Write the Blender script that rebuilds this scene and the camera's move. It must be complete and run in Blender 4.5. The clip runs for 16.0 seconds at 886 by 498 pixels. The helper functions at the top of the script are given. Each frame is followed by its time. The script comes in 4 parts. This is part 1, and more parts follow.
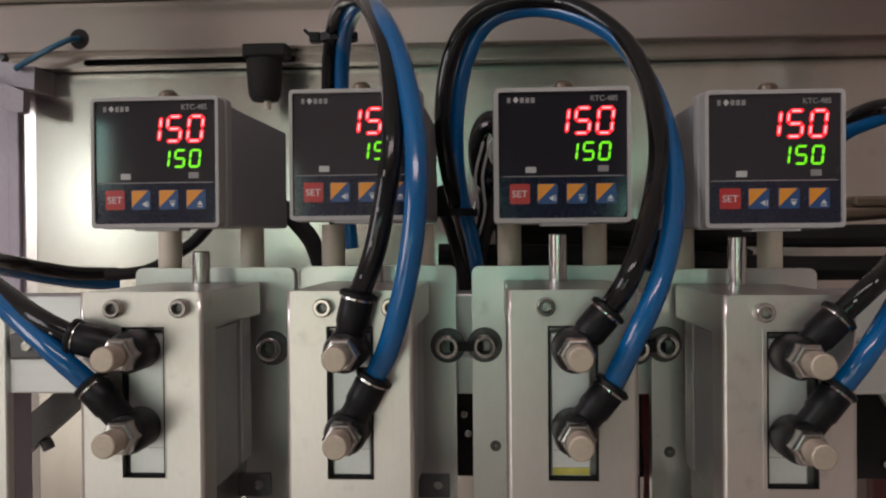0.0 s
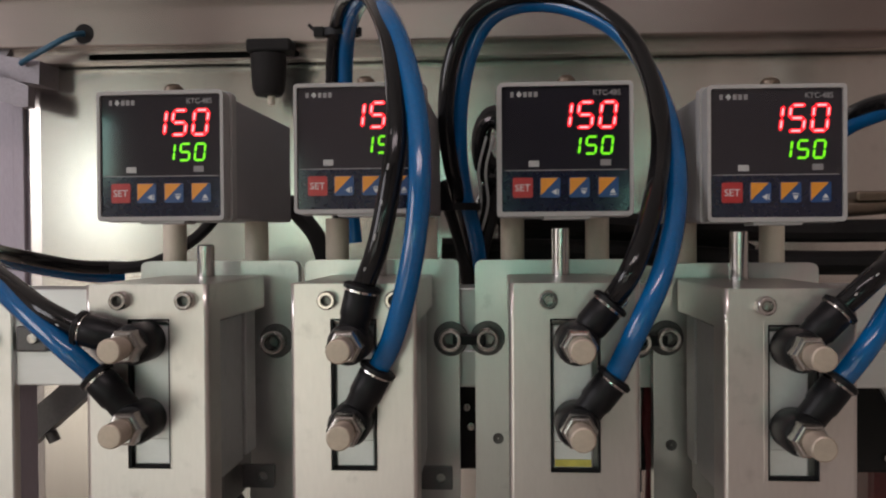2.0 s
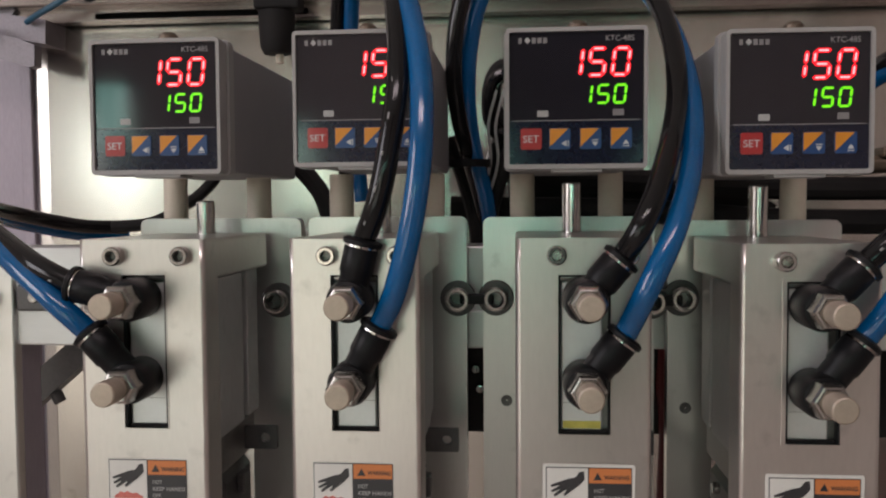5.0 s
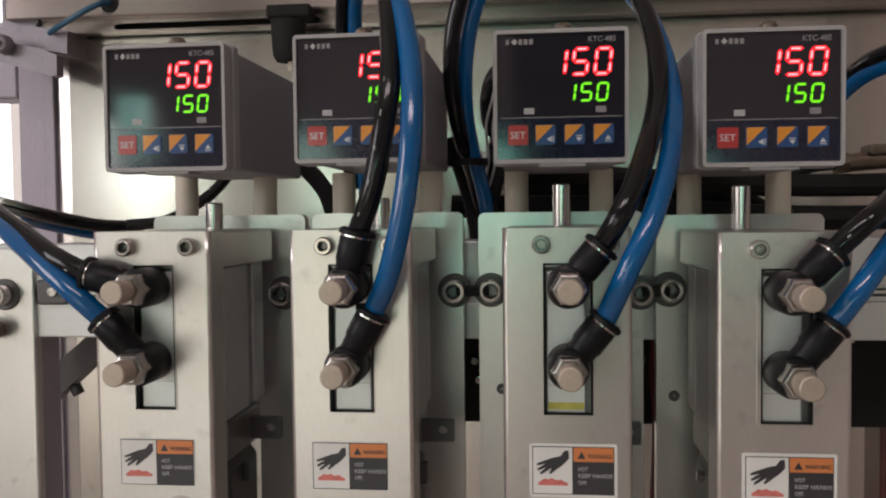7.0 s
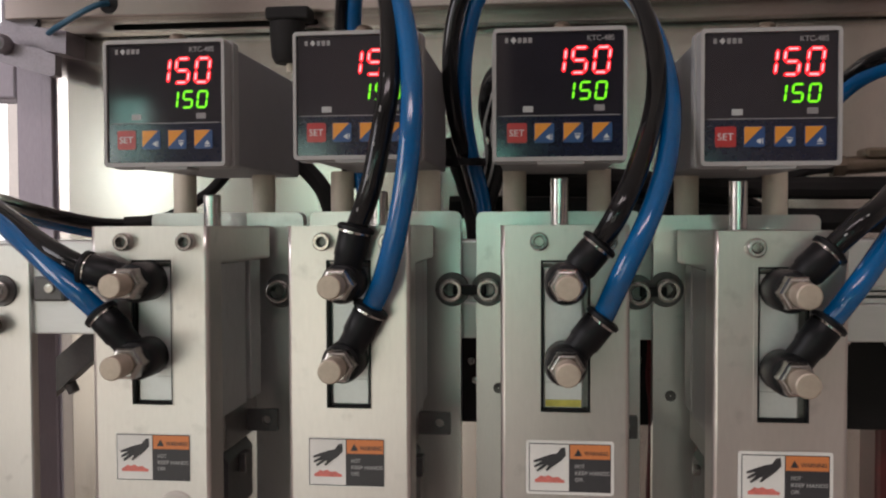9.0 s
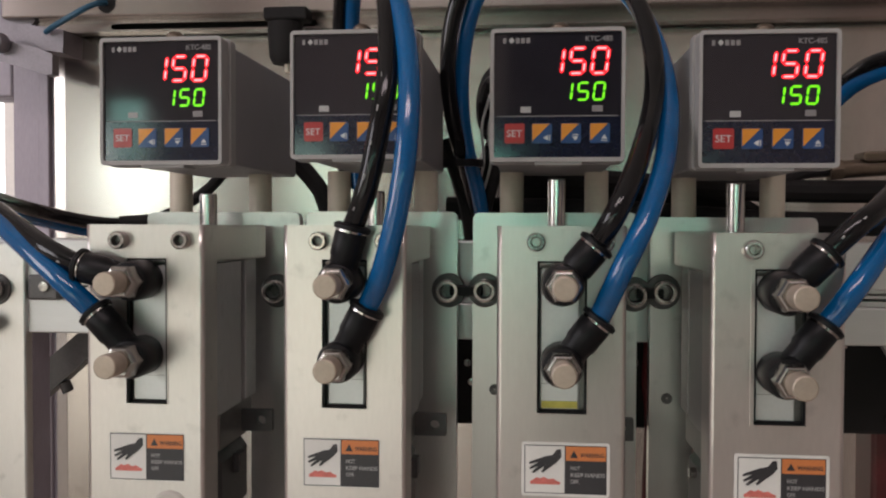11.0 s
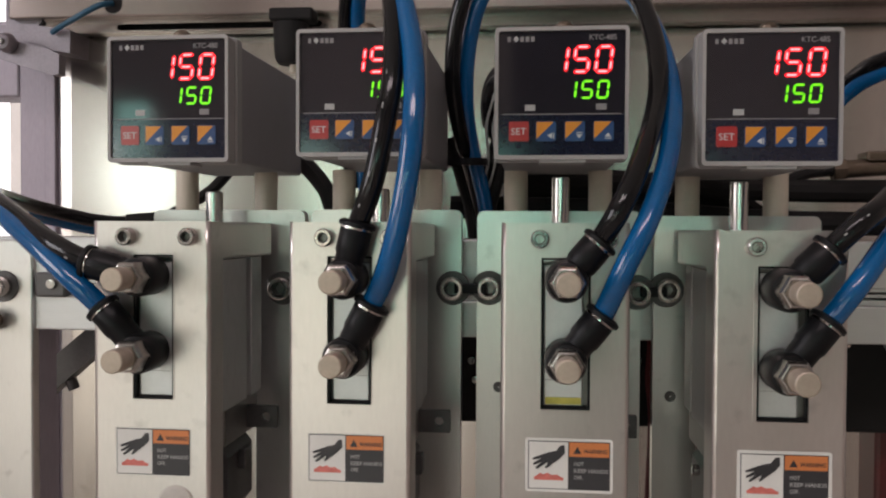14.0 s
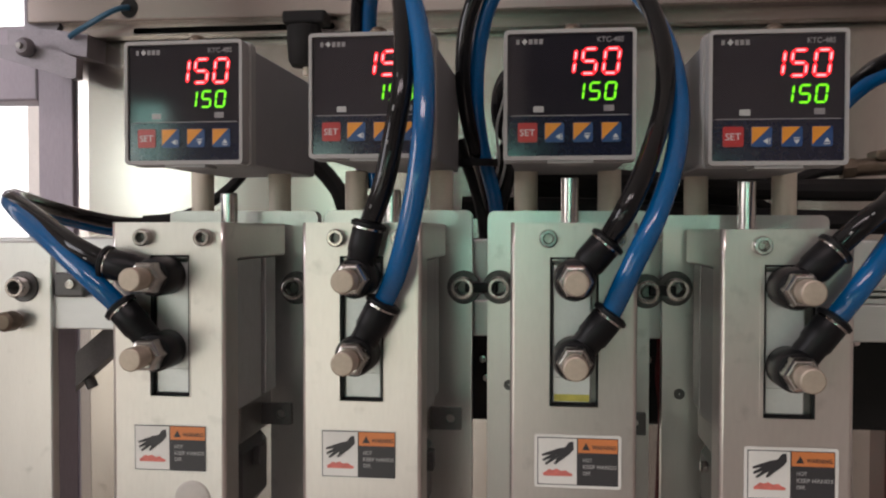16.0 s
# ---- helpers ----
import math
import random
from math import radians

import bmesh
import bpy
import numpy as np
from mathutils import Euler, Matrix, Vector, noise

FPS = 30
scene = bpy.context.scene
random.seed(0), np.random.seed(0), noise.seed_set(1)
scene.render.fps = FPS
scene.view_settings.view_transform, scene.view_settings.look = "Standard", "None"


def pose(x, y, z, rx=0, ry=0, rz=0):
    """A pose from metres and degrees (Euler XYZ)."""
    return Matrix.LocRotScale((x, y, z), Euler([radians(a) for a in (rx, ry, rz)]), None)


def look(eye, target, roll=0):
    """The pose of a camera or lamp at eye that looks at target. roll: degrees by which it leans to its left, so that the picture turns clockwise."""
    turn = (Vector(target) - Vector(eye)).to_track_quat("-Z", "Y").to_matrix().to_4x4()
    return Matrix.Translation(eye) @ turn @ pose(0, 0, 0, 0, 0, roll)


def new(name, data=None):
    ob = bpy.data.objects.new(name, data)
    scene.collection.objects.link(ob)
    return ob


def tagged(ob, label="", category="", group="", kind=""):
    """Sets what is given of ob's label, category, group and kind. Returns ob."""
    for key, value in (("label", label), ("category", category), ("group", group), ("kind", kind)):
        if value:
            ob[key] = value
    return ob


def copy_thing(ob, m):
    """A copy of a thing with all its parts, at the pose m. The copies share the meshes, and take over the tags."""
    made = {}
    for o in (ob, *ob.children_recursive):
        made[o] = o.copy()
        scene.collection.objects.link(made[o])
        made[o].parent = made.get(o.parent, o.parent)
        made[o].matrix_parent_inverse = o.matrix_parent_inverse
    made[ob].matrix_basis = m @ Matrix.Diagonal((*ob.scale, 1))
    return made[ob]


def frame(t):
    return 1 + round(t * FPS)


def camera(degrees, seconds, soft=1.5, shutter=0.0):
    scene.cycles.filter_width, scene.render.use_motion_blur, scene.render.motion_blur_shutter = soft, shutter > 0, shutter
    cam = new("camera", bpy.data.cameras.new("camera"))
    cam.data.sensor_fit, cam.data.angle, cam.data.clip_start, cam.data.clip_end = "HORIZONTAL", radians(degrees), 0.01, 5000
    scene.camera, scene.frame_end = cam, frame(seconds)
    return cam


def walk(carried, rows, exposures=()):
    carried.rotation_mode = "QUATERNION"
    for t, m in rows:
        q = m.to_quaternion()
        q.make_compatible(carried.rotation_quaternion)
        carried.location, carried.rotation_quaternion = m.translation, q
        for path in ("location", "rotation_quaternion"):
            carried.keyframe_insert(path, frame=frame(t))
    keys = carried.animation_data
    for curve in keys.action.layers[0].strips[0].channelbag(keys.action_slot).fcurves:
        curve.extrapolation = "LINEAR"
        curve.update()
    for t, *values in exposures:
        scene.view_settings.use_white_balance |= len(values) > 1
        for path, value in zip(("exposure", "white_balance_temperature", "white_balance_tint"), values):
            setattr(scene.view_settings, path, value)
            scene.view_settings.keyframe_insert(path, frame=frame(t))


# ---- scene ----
cam = camera(54.7, 16.0, soft=2.1)
PATH = [
    (0, (-0.002, 0.009, 1.303), (-0.117, 2.006, 1.286), -0.5),
    (0.5, (0.0, 0.008, 1.305), (-0.098, 2.006, 1.291), -0.5),
    (1, (0.001, 0.008, 1.304), (-0.099, 2.006, 1.289), -0.4),
    (1.5, (-0.001, 0.007, 1.303), (-0.111, 2.004, 1.287), -0.4),
    (2, (-0.002, 0.007, 1.302), (-0.124, 2.004, 1.276), -0.4),
    (2.5, (0.002, 0.008, 1.303), (-0.123, 2.004, 1.27), -0.4),
    (3, (0.002, 0.007, 1.303), (-0.144, 2.001, 1.264), -0.3),
    (3.5, (0.003, 0.007, 1.302), (-0.164, 2.0, 1.243), -0.3),
    (4, (0.0, 0.008, 1.301), (-0.169, 1.999, 1.232), -0.2),
    (4.5, (0.001, 0.02, 1.299), (-0.153, 2.012, 1.207), -0.2),
    (5, (0.002, 0.019, 1.297), (-0.163, 2.01, 1.197), -0.4),
    (5.2, (0.004, 0.017, 1.297), (-0.166, 2.007, 1.196), -0.4),
    (7.5, (0.014, 0.002, 1.29), (-0.209, 1.988, 1.221), -0.6),
    (8, (0.014, 0.001, 1.29), (-0.214, 1.986, 1.226), -0.5),
    (8.5, (0.014, 0.002, 1.288), (-0.208, 1.988, 1.228), -0.4),
    (9, (0.013, 0.003, 1.287), (-0.191, 1.992, 1.228), -0.2),
    (11.5, (0.013, 0.004, 1.285), (-0.184, 1.993, 1.234), 0.2),
    (12, (0.013, 0.004, 1.284), (-0.184, 1.993, 1.233), 0.2),
    (12.5, (0.013, 0.003, 1.284), (-0.187, 1.993, 1.234), 0.2),
    (13, (0.013, 0.003, 1.284), (-0.189, 1.992, 1.233), 0.2),
    (13.5, (0.013, 0.003, 1.284), (-0.19, 1.992, 1.235), 0.3),
    (14, (0.013, 0.002, 1.284), (-0.193, 1.991, 1.238), 0.3),
    (14.5, (0.014, 0.002, 1.283), (-0.199, 1.99, 1.237), 0.4),
    (15, (0.014, 0.0, 1.284), (-0.206, 1.988, 1.24), 0.3),
    (15.5, (0.014, -0.002, 1.282), (-0.215, 1.985, 1.245), 0.3),
    (16, (0.015, -0.003, 1.284), (-0.224, 1.983, 1.238), 0.1),
]
walk(cam, [(t, look(eye, target, roll)) for t, eye, target, roll in PATH],
     [(0, -0.07), (5, -0.03), (8.5, 0.0), (12, 0.02), (16, 0.05)])

# ---- world, lamps ----
world = bpy.data.worlds.new("world")
scene.world = world
world.use_nodes = True
wn = world.node_tree.nodes
sky = wn.new("ShaderNodeTexSky")
sky.sky_type = "NISHITA"
sky.sun_disc = False
sky.sun_elevation, sky.sun_rotation = radians(35), radians(200)
world.node_tree.links.new(sky.outputs[0], wn["Background"].inputs[0])
wn["Background"].inputs[1].default_value = 0.1


def area_lamp(name, m, sx, sy, power, colour):
    data = bpy.data.lights.new(name, "AREA")
    data.shape, data.size, data.size_y = "RECTANGLE", sx, sy
    data.energy, data.color = power, colour
    ob = new(name, data)
    ob.matrix_world = m
    return ob


# daylight through the hall's windows, behind the camera and to its left: x0, x1, z0, z1, power, colour
SOUTH_WINDOWS = ((-1.96, -1.68, 1.36, 1.67, 2.2, (0.92, 1.0, 0.97)), (-1.66, -1.53, 1.52, 1.76, 0.34, (0.50, 1.0, 0.88)), (-1.02, -0.78, 1.31, 1.60, 0.7, (0.55, 1.0, 0.88)),
                 (-0.34, -0.06, 1.31, 1.54, 1.15, (0.30, 1.0, 0.80)), (0.46, 0.74, 1.31, 1.48, 0.5, (0.30, 1.0, 0.80)))
# unseen openings, added low to brighten the second cover and the rear panel
COVER_FILL = (-1.02, -0.34, 0.32, 1.22)
PANEL_FILL = (-1.50, -1.08, 0.27, 0.86)
for x0, x1, z0, z1, power, colour in SOUTH_WINDOWS + (COVER_FILL + (2.6, (0.97, 1.0, 0.93)), PANEL_FILL + (1.1, (0.80, 1.0, 0.95))):
    area_lamp("window_or_fill_light", look(((x0 + x1) / 2, -2.44, (z0 + z1) / 2), ((x0 + x1) / 2, 0, (z0 + z1) / 2)), x1 - x0, z1 - z0, power, colour)
area_lamp("window_or_fill_light", look((-2.04, -0.8, 1.85), (0, 0.1, 1.4)), 1.1, 1.0, 17, (1.0, 0.93, 0.96))
# unseen low lamp, added to brighten the rear panel's lower left edge
area_lamp("low_fill_light", look((-1.825, -2.44, 0.665), (-1.825, 0, 0.665)), 0.52, 0.75, 2.0, (1.0, 0.93, 0.84))
# unseen warm lamp, added under the ceiling as fill
area_lamp("hall_fill_light", look((-0.1, -1.0, 2.74), (-0.1, -0.9, 0)), 1.4, 0.4, 15, (1.0, 0.83, 0.86))


# ---- materials ----
def material(name, colour, rough=0.5, metal=0.0, vary=0.12, scale=60.0, bump=0.05, stretch=(1, 1, 1), emit=0.0, coat=0.0, fine=700.0, gloss=0.5, stains=0.0, brushed=0.0):
    m = bpy.data.materials.new(name)
    m.use_nodes = True
    nt = m.node_tree
    p = nt.nodes["Principled BSDF"]
    p.inputs["Metallic"].default_value = metal
    p.inputs["Coat Weight"].default_value = coat
    p.inputs["Specular IOR Level"].default_value = gloss
    p.inputs["Coat Roughness"].default_value = 0.08
    if emit:
        p.inputs["Emission Color"].default_value = (*colour, 1)
        p.inputs["Emission Strength"].default_value = emit
    if brushed:
        tangent = nt.nodes.new("ShaderNodeTangent")
        tangent.direction_type, tangent.axis = "RADIAL", "Z"
        nt.links.new(tangent.outputs[0], p.inputs["Tangent"])
        p.inputs["Anisotropic"].default_value, p.inputs["Anisotropic Rotation"].default_value = brushed, 0.25
    geo = nt.nodes.new("ShaderNodeTexCoord")
    mp = nt.nodes.new("ShaderNodeMapping")
    mp.inputs["Scale"].default_value = stretch
    nt.links.new(geo.outputs["Object"], mp.inputs[0])
    big = nt.nodes.new("ShaderNodeTexNoise")
    big.inputs["Scale"].default_value, big.inputs["Detail"].default_value = scale, 5
    small = nt.nodes.new("ShaderNodeTexNoise")
    small.inputs["Scale"].default_value, small.inputs["Detail"].default_value = fine, 3
    nt.links.new(mp.outputs[0], big.inputs[0])
    nt.links.new(mp.outputs[0], small.inputs[0])
    add = nt.nodes.new("ShaderNodeMix")
    add.inputs[0].default_value = 0.4
    nt.links.new(big.outputs[0], add.inputs[2])
    nt.links.new(small.outputs[0], add.inputs[3])
    ramp = nt.nodes.new("ShaderNodeValToRGB")
    lo = [c * (1 - vary) for c in colour]
    hi = [min(1, c * (1 + vary)) for c in colour]
    ramp.color_ramp.elements[0].position, ramp.color_ramp.elements[1].position = 0.3, 0.7
    ramp.color_ramp.elements[0].color, ramp.color_ramp.elements[1].color = (*lo, 1), (*hi, 1)
    nt.links.new(add.outputs[0], ramp.inputs[0])
    base = ramp.outputs[0]
    if stains:
        spot = nt.nodes.new("ShaderNodeTexNoise")
        spot.inputs["Scale"].default_value, spot.inputs["Detail"].default_value = 95, 6
        nt.links.new(geo.outputs["Object"], spot.inputs[0])
        cut = nt.nodes.new("ShaderNodeValToRGB")
        cut.color_ramp.elements[0].position, cut.color_ramp.elements[1].position = 0.62, 0.74
        cut.color_ramp.elements[0].color, cut.color_ramp.elements[1].color = (1, 1, 1, 1), (1 - stains, 1 - stains, 1 - stains, 1)
        nt.links.new(spot.outputs[0], cut.inputs[0])
        mul = nt.nodes.new("ShaderNodeMix")
        mul.data_type, mul.blend_type = "RGBA", "MULTIPLY"
        mul.inputs[0].default_value = 1.0
        nt.links.new(ramp.outputs[0], mul.inputs[6])
        nt.links.new(cut.outputs[0], mul.inputs[7])
        base = mul.outputs[2]
    nt.links.new(base, p.inputs["Base Color"])
    rr = nt.nodes.new("ShaderNodeMapRange")
    rr.inputs[3].default_value, rr.inputs[4].default_value = max(0.02, rough - 0.035), min(1, rough + 0.035)
    nt.links.new(add.outputs[0], rr.inputs[0])
    nt.links.new(rr.outputs[0], p.inputs["Roughness"])
    b = nt.nodes.new("ShaderNodeBump")
    b.inputs["Strength"].default_value, b.inputs["Distance"].default_value = bump, 0.0006
    nt.links.new(add.outputs[0], b.inputs["Height"])
    nt.links.new(b.outputs[0], p.inputs["Normal"])
    return m


COVER = material("satin_steel", (0.645, 0.60, 0.57), 0.30, 0.85, 0.06, 24, 0.004, (1, 1, 0.25), stains=0.16)
PLATE = material("brushed_plate", (0.66, 0.65, 0.63), 0.29, 0.9, 0.05, 40, 0.001, (3, 1, 0.3), stains=0.18)
BACKWALL = material("stainless_panel", (0.57, 0.545, 0.505), 0.20, 0.95, 0.18, 9, 0.004, (3, 1, 0.12), stains=0.14, brushed=0.45)
EDGESTEEL = material("edge_steel", (0.62, 0.59, 0.55), 0.26, 0.9, 0.12, 12, 0.01, (3, 1, 0.12))
GREYSTEEL = material("grey_steel", (0.44, 0.44, 0.435), 0.42, 0.5, 0.15, 30, 0.04, (2, 1, 0.3), stains=0.2)
LATCHGREY = material("latch_grey", (0.22, 0.20, 0.22), 0.42, 0.5, 0.2, 20, 0.08, stains=0.2)
BEAM = material("stainless_beam", (0.34, 0.295, 0.275), 0.25, 0.95, 0.16, 10, 0.008, (0.4, 1, 3), brushed=0.7)
FRAME = material("grey_frame", (0.345, 0.305, 0.35), 0.5, 0.3, 0.15, 14, 0.05, (1, 1, 0.2))
DARKSTEEL = material("dark_steel", (0.11, 0.105, 0.105), 0.42, 0.75, 0.2, 60, 0.08)
SOCKET = material("socket_steel", (0.26, 0.25, 0.24), 0.4, 0.8, 0.2, 90, 0.05)
BRONZE = material("dull_bronze", (0.16, 0.125, 0.095), 0.4, 0.8, 0.2, 90, 0.05)
INSERT = material("insert_aluminium", (0.72, 0.73, 0.72), 0.45, 0.6, 0.05, 50, 0.05)
CHROME = material("chrome", (0.52, 0.50, 0.48), 0.16, 1.0, 0.05, 60, 0.01)
NICKEL = material("nickel", (0.44, 0.42, 0.395), 0.26, 1.0, 0.12, 120, 0.08)
CAPMETAL = material("worn_brass_cap", (0.46, 0.39, 0.315), 0.5, 0.5, 0.12, 160, 0.15)
BLACKPLASTIC = material("black_plastic", (0.007, 0.007, 0.008), 0.42, 0.0, 0.3, 90, 0.08, gloss=0.2)
BLACKTUBE = material("black_tube", (0.007, 0.0068, 0.0075), 0.13, 0.0, 0.2, 60, 0.03, gloss=0.35)
BLUETUBE = material("blue_tube", (0.001, 0.088, 0.255), 0.14, 0.0, 0.15, 50, 0.02, coat=0.2)
RUBBER = material("black_rubber", (0.010, 0.009, 0.009), 0.75, 0.0, 0.3, 70, 0.2, gloss=0.3)
CASE = material("grey_plastic", (0.33, 0.32, 0.31), 0.5, 0.0, 0.05, 80, 0.15)
BODY = material("dark_case", (0.25, 0.245, 0.25), 0.55, 0.0, 0.06, 80, 0.15)
PANEL = material("black_panel", (0.015, 0.014, 0.019), 0.06, 0.0, 0.2, 20, 0.0, coat=0.35)
NAVY = material("navy_panel", (0.009, 0.011, 0.024), 0.10, 0.0, 0.2, 20, 0.0, coat=0.12)
NYLON = material("white_nylon", (0.62, 0.55, 0.45), 0.5, 0.0, 0.06, 60, 0.06)
WHITEINK = material("white_ink", (0.55, 0.55, 0.55), 0.5, 0.0, 0.05, 200, 0.0)
GREYINK = material("grey_ink", (0.36, 0.36, 0.35), 0.5, 0.0, 0.1, 200, 0.0)
DIMINK = material("dim_ink", (0.20, 0.19, 0.19), 0.5, 0.0, 0.1, 200, 0.0)
REDKEY = material("red_key", (0.34, 0.018, 0.02), 0.35, 0.0, 0.1, 120, 0.02, coat=0.3)
ORANGEKEY = material("orange_key", (0.62, 0.24, 0.02), 0.35, 0.0, 0.1, 120, 0.02, coat=0.3)
BLUEKEY = material("blue_key", (0.012, 0.05, 0.16), 0.35, 0.0, 0.1, 120, 0.02, coat=0.3)
# lit digits in two tones: a deep halo and a pale glare, both in colour
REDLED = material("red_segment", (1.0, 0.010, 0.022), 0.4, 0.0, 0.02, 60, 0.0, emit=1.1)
REDGLARE = material("red_glare", (1.0, 0.26, 0.28), 0.4, 0.0, 0.02, 60, 0.0, emit=2.0)
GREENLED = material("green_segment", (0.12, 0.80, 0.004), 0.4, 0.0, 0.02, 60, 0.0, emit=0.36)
GREENGLARE = material("green_glare", (0.30, 0.95, 0.02), 0.4, 0.0, 0.02, 60, 0.0, emit=0.7)
STICKERWHITE = material("sticker_white", (0.74, 0.73, 0.69), 0.4, 0.0, 0.04, 80, 0.02)
STICKERORANGE = material("sticker_orange", (0.66, 0.22, 0.07), 0.4, 0.0, 0.05, 80, 0.02)
STICKERBLACK = material("sticker_black", (0.038, 0.036, 0.039), 0.4, 0.0, 0.1, 80, 0.02)
STICKERRED = material("sticker_red", (0.62, 0.17, 0.14), 0.4, 0.0, 0.25, 400, 0.02)
YELLOW = material("yellow_mark", (0.55, 0.50, 0.10), 0.5, 0.0, 0.2, 200, 0.05)
CASEWHITE = material("pale_plastic", (0.50, 0.47, 0.43), 0.45, 0.0, 0.06, 60, 0.05)
REDPAINT = material("red_paint", (0.10, 0.014, 0.016), 0.4, 0.0, 0.3, 40, 0.05)
REDCABLE = material("red_cable", (0.10, 0.010, 0.014), 0.4, 0.0, 0.1, 60, 0.05)
ALU = material("aluminium_profile", (0.62, 0.62, 0.61), 0.42, 0.7, 0.06, 30, 0.04, (0.2, 1, 3))
ROOMPAINT = material("hall_paint", (0.68, 0.62, 0.585), 0.8, 0.0, 0.08, 3, 0.1, fine=60)
# paler than the hall paint, so the lower clamps reflect more light
BOUNCETONE = material("bounce_tone", (0.82, 0.74, 0.68), 0.7, 0.0, 0.06, 3, 0.1, fine=60)
FLOORPAINT = material("hall_floor", (0.52, 0.45, 0.41), 0.6, 0.0, 0.15, 3, 0.1, fine=60)
# dark tone that the third cover and display are to mirror
DARKREFLECT = material("dark_reflection_tone", (0.055, 0.052, 0.052), 0.7, 0.0, 0.1, 4, 0.1, fine=60)
CEILPAINT = material("hall_ceiling", (0.74, 0.70, 0.67), 0.8, 0.0, 0.05, 3, 0.1, fine=60)
DAYLIGHT = material("bright_daylight", (1.0, 0.98, 1.0), 0.8, 0.0, 0.02, 3, 0.0, emit=1.5)
BLUECABLE = material("blue_cable", (0.02, 0.09, 0.155), 0.4, 0.0, 0.1, 60, 0.05)


# ---- mesh helpers ----
def box(x0, x1, y0, y1, z0, z1, bevel=0.0, seg=2, bm=None):
    bm = bm or bmesh.new()
    m = Matrix.LocRotScale(((x0 + x1) / 2, (y0 + y1) / 2, (z0 + z1) / 2), None, (x1 - x0, y1 - y0, z1 - z0))
    r = bmesh.ops.create_cube(bm, size=1, matrix=m)
    if bevel:
        edges = list({e for v in r["verts"] for e in v.link_edges})
        bmesh.ops.bevel(bm, geom=edges, offset=bevel, segments=seg, affect="EDGES", profile=0.5)
    return bm


def along(p0, p1):
    p0, p1 = Vector(p0), Vector(p1)
    return Matrix.Translation(p0) @ (p1 - p0).to_track_quat("Z", "Y").to_matrix().to_4x4()


def lathe(profile, p0, p1, seg=24, bm=None):
    """A turned piece round the line from p0 to p1; profile rows are (radius, distance from p0)."""
    bm = bm or bmesh.new()
    m = along(p0, p1)
    rings = []
    for r, d in profile:
        if r < 1e-6:
            rings.append([bm.verts.new(m @ Vector((0, 0, d)))])
        else:
            rings.append([bm.verts.new(m @ Vector((r * math.cos(math.tau * i / seg), r * math.sin(math.tau * i / seg), d))) for i in range(seg)])
    for a, b in zip(rings, rings[1:]):
        for i in range(seg):
            j = (i + 1) % seg
            if len(a) == 1 and len(b) == 1:
                continue
            ring = (a[0], b[i], b[j]) if len(a) == 1 else (a[i], b[0], a[j]) if len(b) == 1 else (a[i], b[i], b[j], a[j])
            bm.faces.new(ring).smooth = seg > 8
    return bm


def rod(r, p0, p1, seg=20, edge=0.0004, bm=None):
    n = (Vector(p1) - Vector(p0)).length
    return lathe([(0, 0), (r - edge, 0), (r, edge), (r, n - edge), (r - edge, n), (0, n)], p0, p1, seg, bm)


def spline(points, steps=8):
    pts = [Vector(p) for p in points]
    pts = [2 * pts[0] - pts[1]] + pts + [2 * pts[-1] - pts[-2]]
    out = []
    for a, b, c, d in zip(pts, pts[1:], pts[2:], pts[3:]):
        for k in range(steps):
            t = k / steps
            out.append(0.5 * (2 * b + (c - a) * t + (2 * a - 5 * b + 4 * c - d) * t * t + (3 * b - a - 3 * c + d) * t ** 3))
    out.append(pts[-2])
    return out


def hose(points, r, seg=14, steps=8, bm=None):
    bm = bm or bmesh.new()
    path = spline(points, steps)
    side, rings = None, []
    for i, p in enumerate(path):
        d = (path[min(i + 1, len(path) - 1)] - path[max(i - 1, 0)]).normalized()
        side = d.orthogonal().normalized() if side is None else (side - d * side.dot(d)).normalized()
        up = d.cross(side)
        rings.append([bm.verts.new(p + r * (math.cos(math.tau * k / seg) * side + math.sin(math.tau * k / seg) * up)) for k in range(seg)])
    for a, b in zip(rings, rings[1:]):
        for k in range(seg):
            j = (k + 1) % seg
            bm.faces.new((a[k], a[j], b[j], b[k])).smooth = True
    bm.faces.new(rings[0][::-1])
    bm.faces.new(rings[-1])
    return bm


def prism(outline, y0, y1, bm=None):
    """A flat piece with an outline in x and z, from y0 to y1."""
    bm = bm or bmesh.new()
    a = [bm.verts.new((x, y0, z)) for x, z in outline]
    b = [bm.verts.new((x, y1, z)) for x, z in outline]
    bm.faces.new(a)
    bm.faces.new(b[::-1])
    for i in range(len(a)):
        j = (i + 1) % len(a)
        bm.faces.new((a[i], b[i], b[j], a[j]))
    bmesh.ops.recalc_face_normals(bm, faces=bm.faces)
    return bm


def round_rect(x0, x1, z0, z1, r, n=4, corners=(1, 1, 1, 1)):
    """Outline with rounded corners; corners: lower left, lower right, upper right, upper left."""
    out = []
    for k, (cx, cz, a) in enumerate(((x0 + r, z0 + r, 180), (x1 - r, z0 + r, 270), (x1 - r, z1 - r, 0), (x0 + r, z1 - r, 90))):
        if not corners[k]:
            out.append(((x0, x1, x1, x0)[k], (z0, z0, z1, z1)[k]))
            continue
        for i in range(n + 1):
            t = radians(a + 90 * i / n)
            out.append((cx + r * math.cos(t), cz + r * math.sin(t)))
    return out


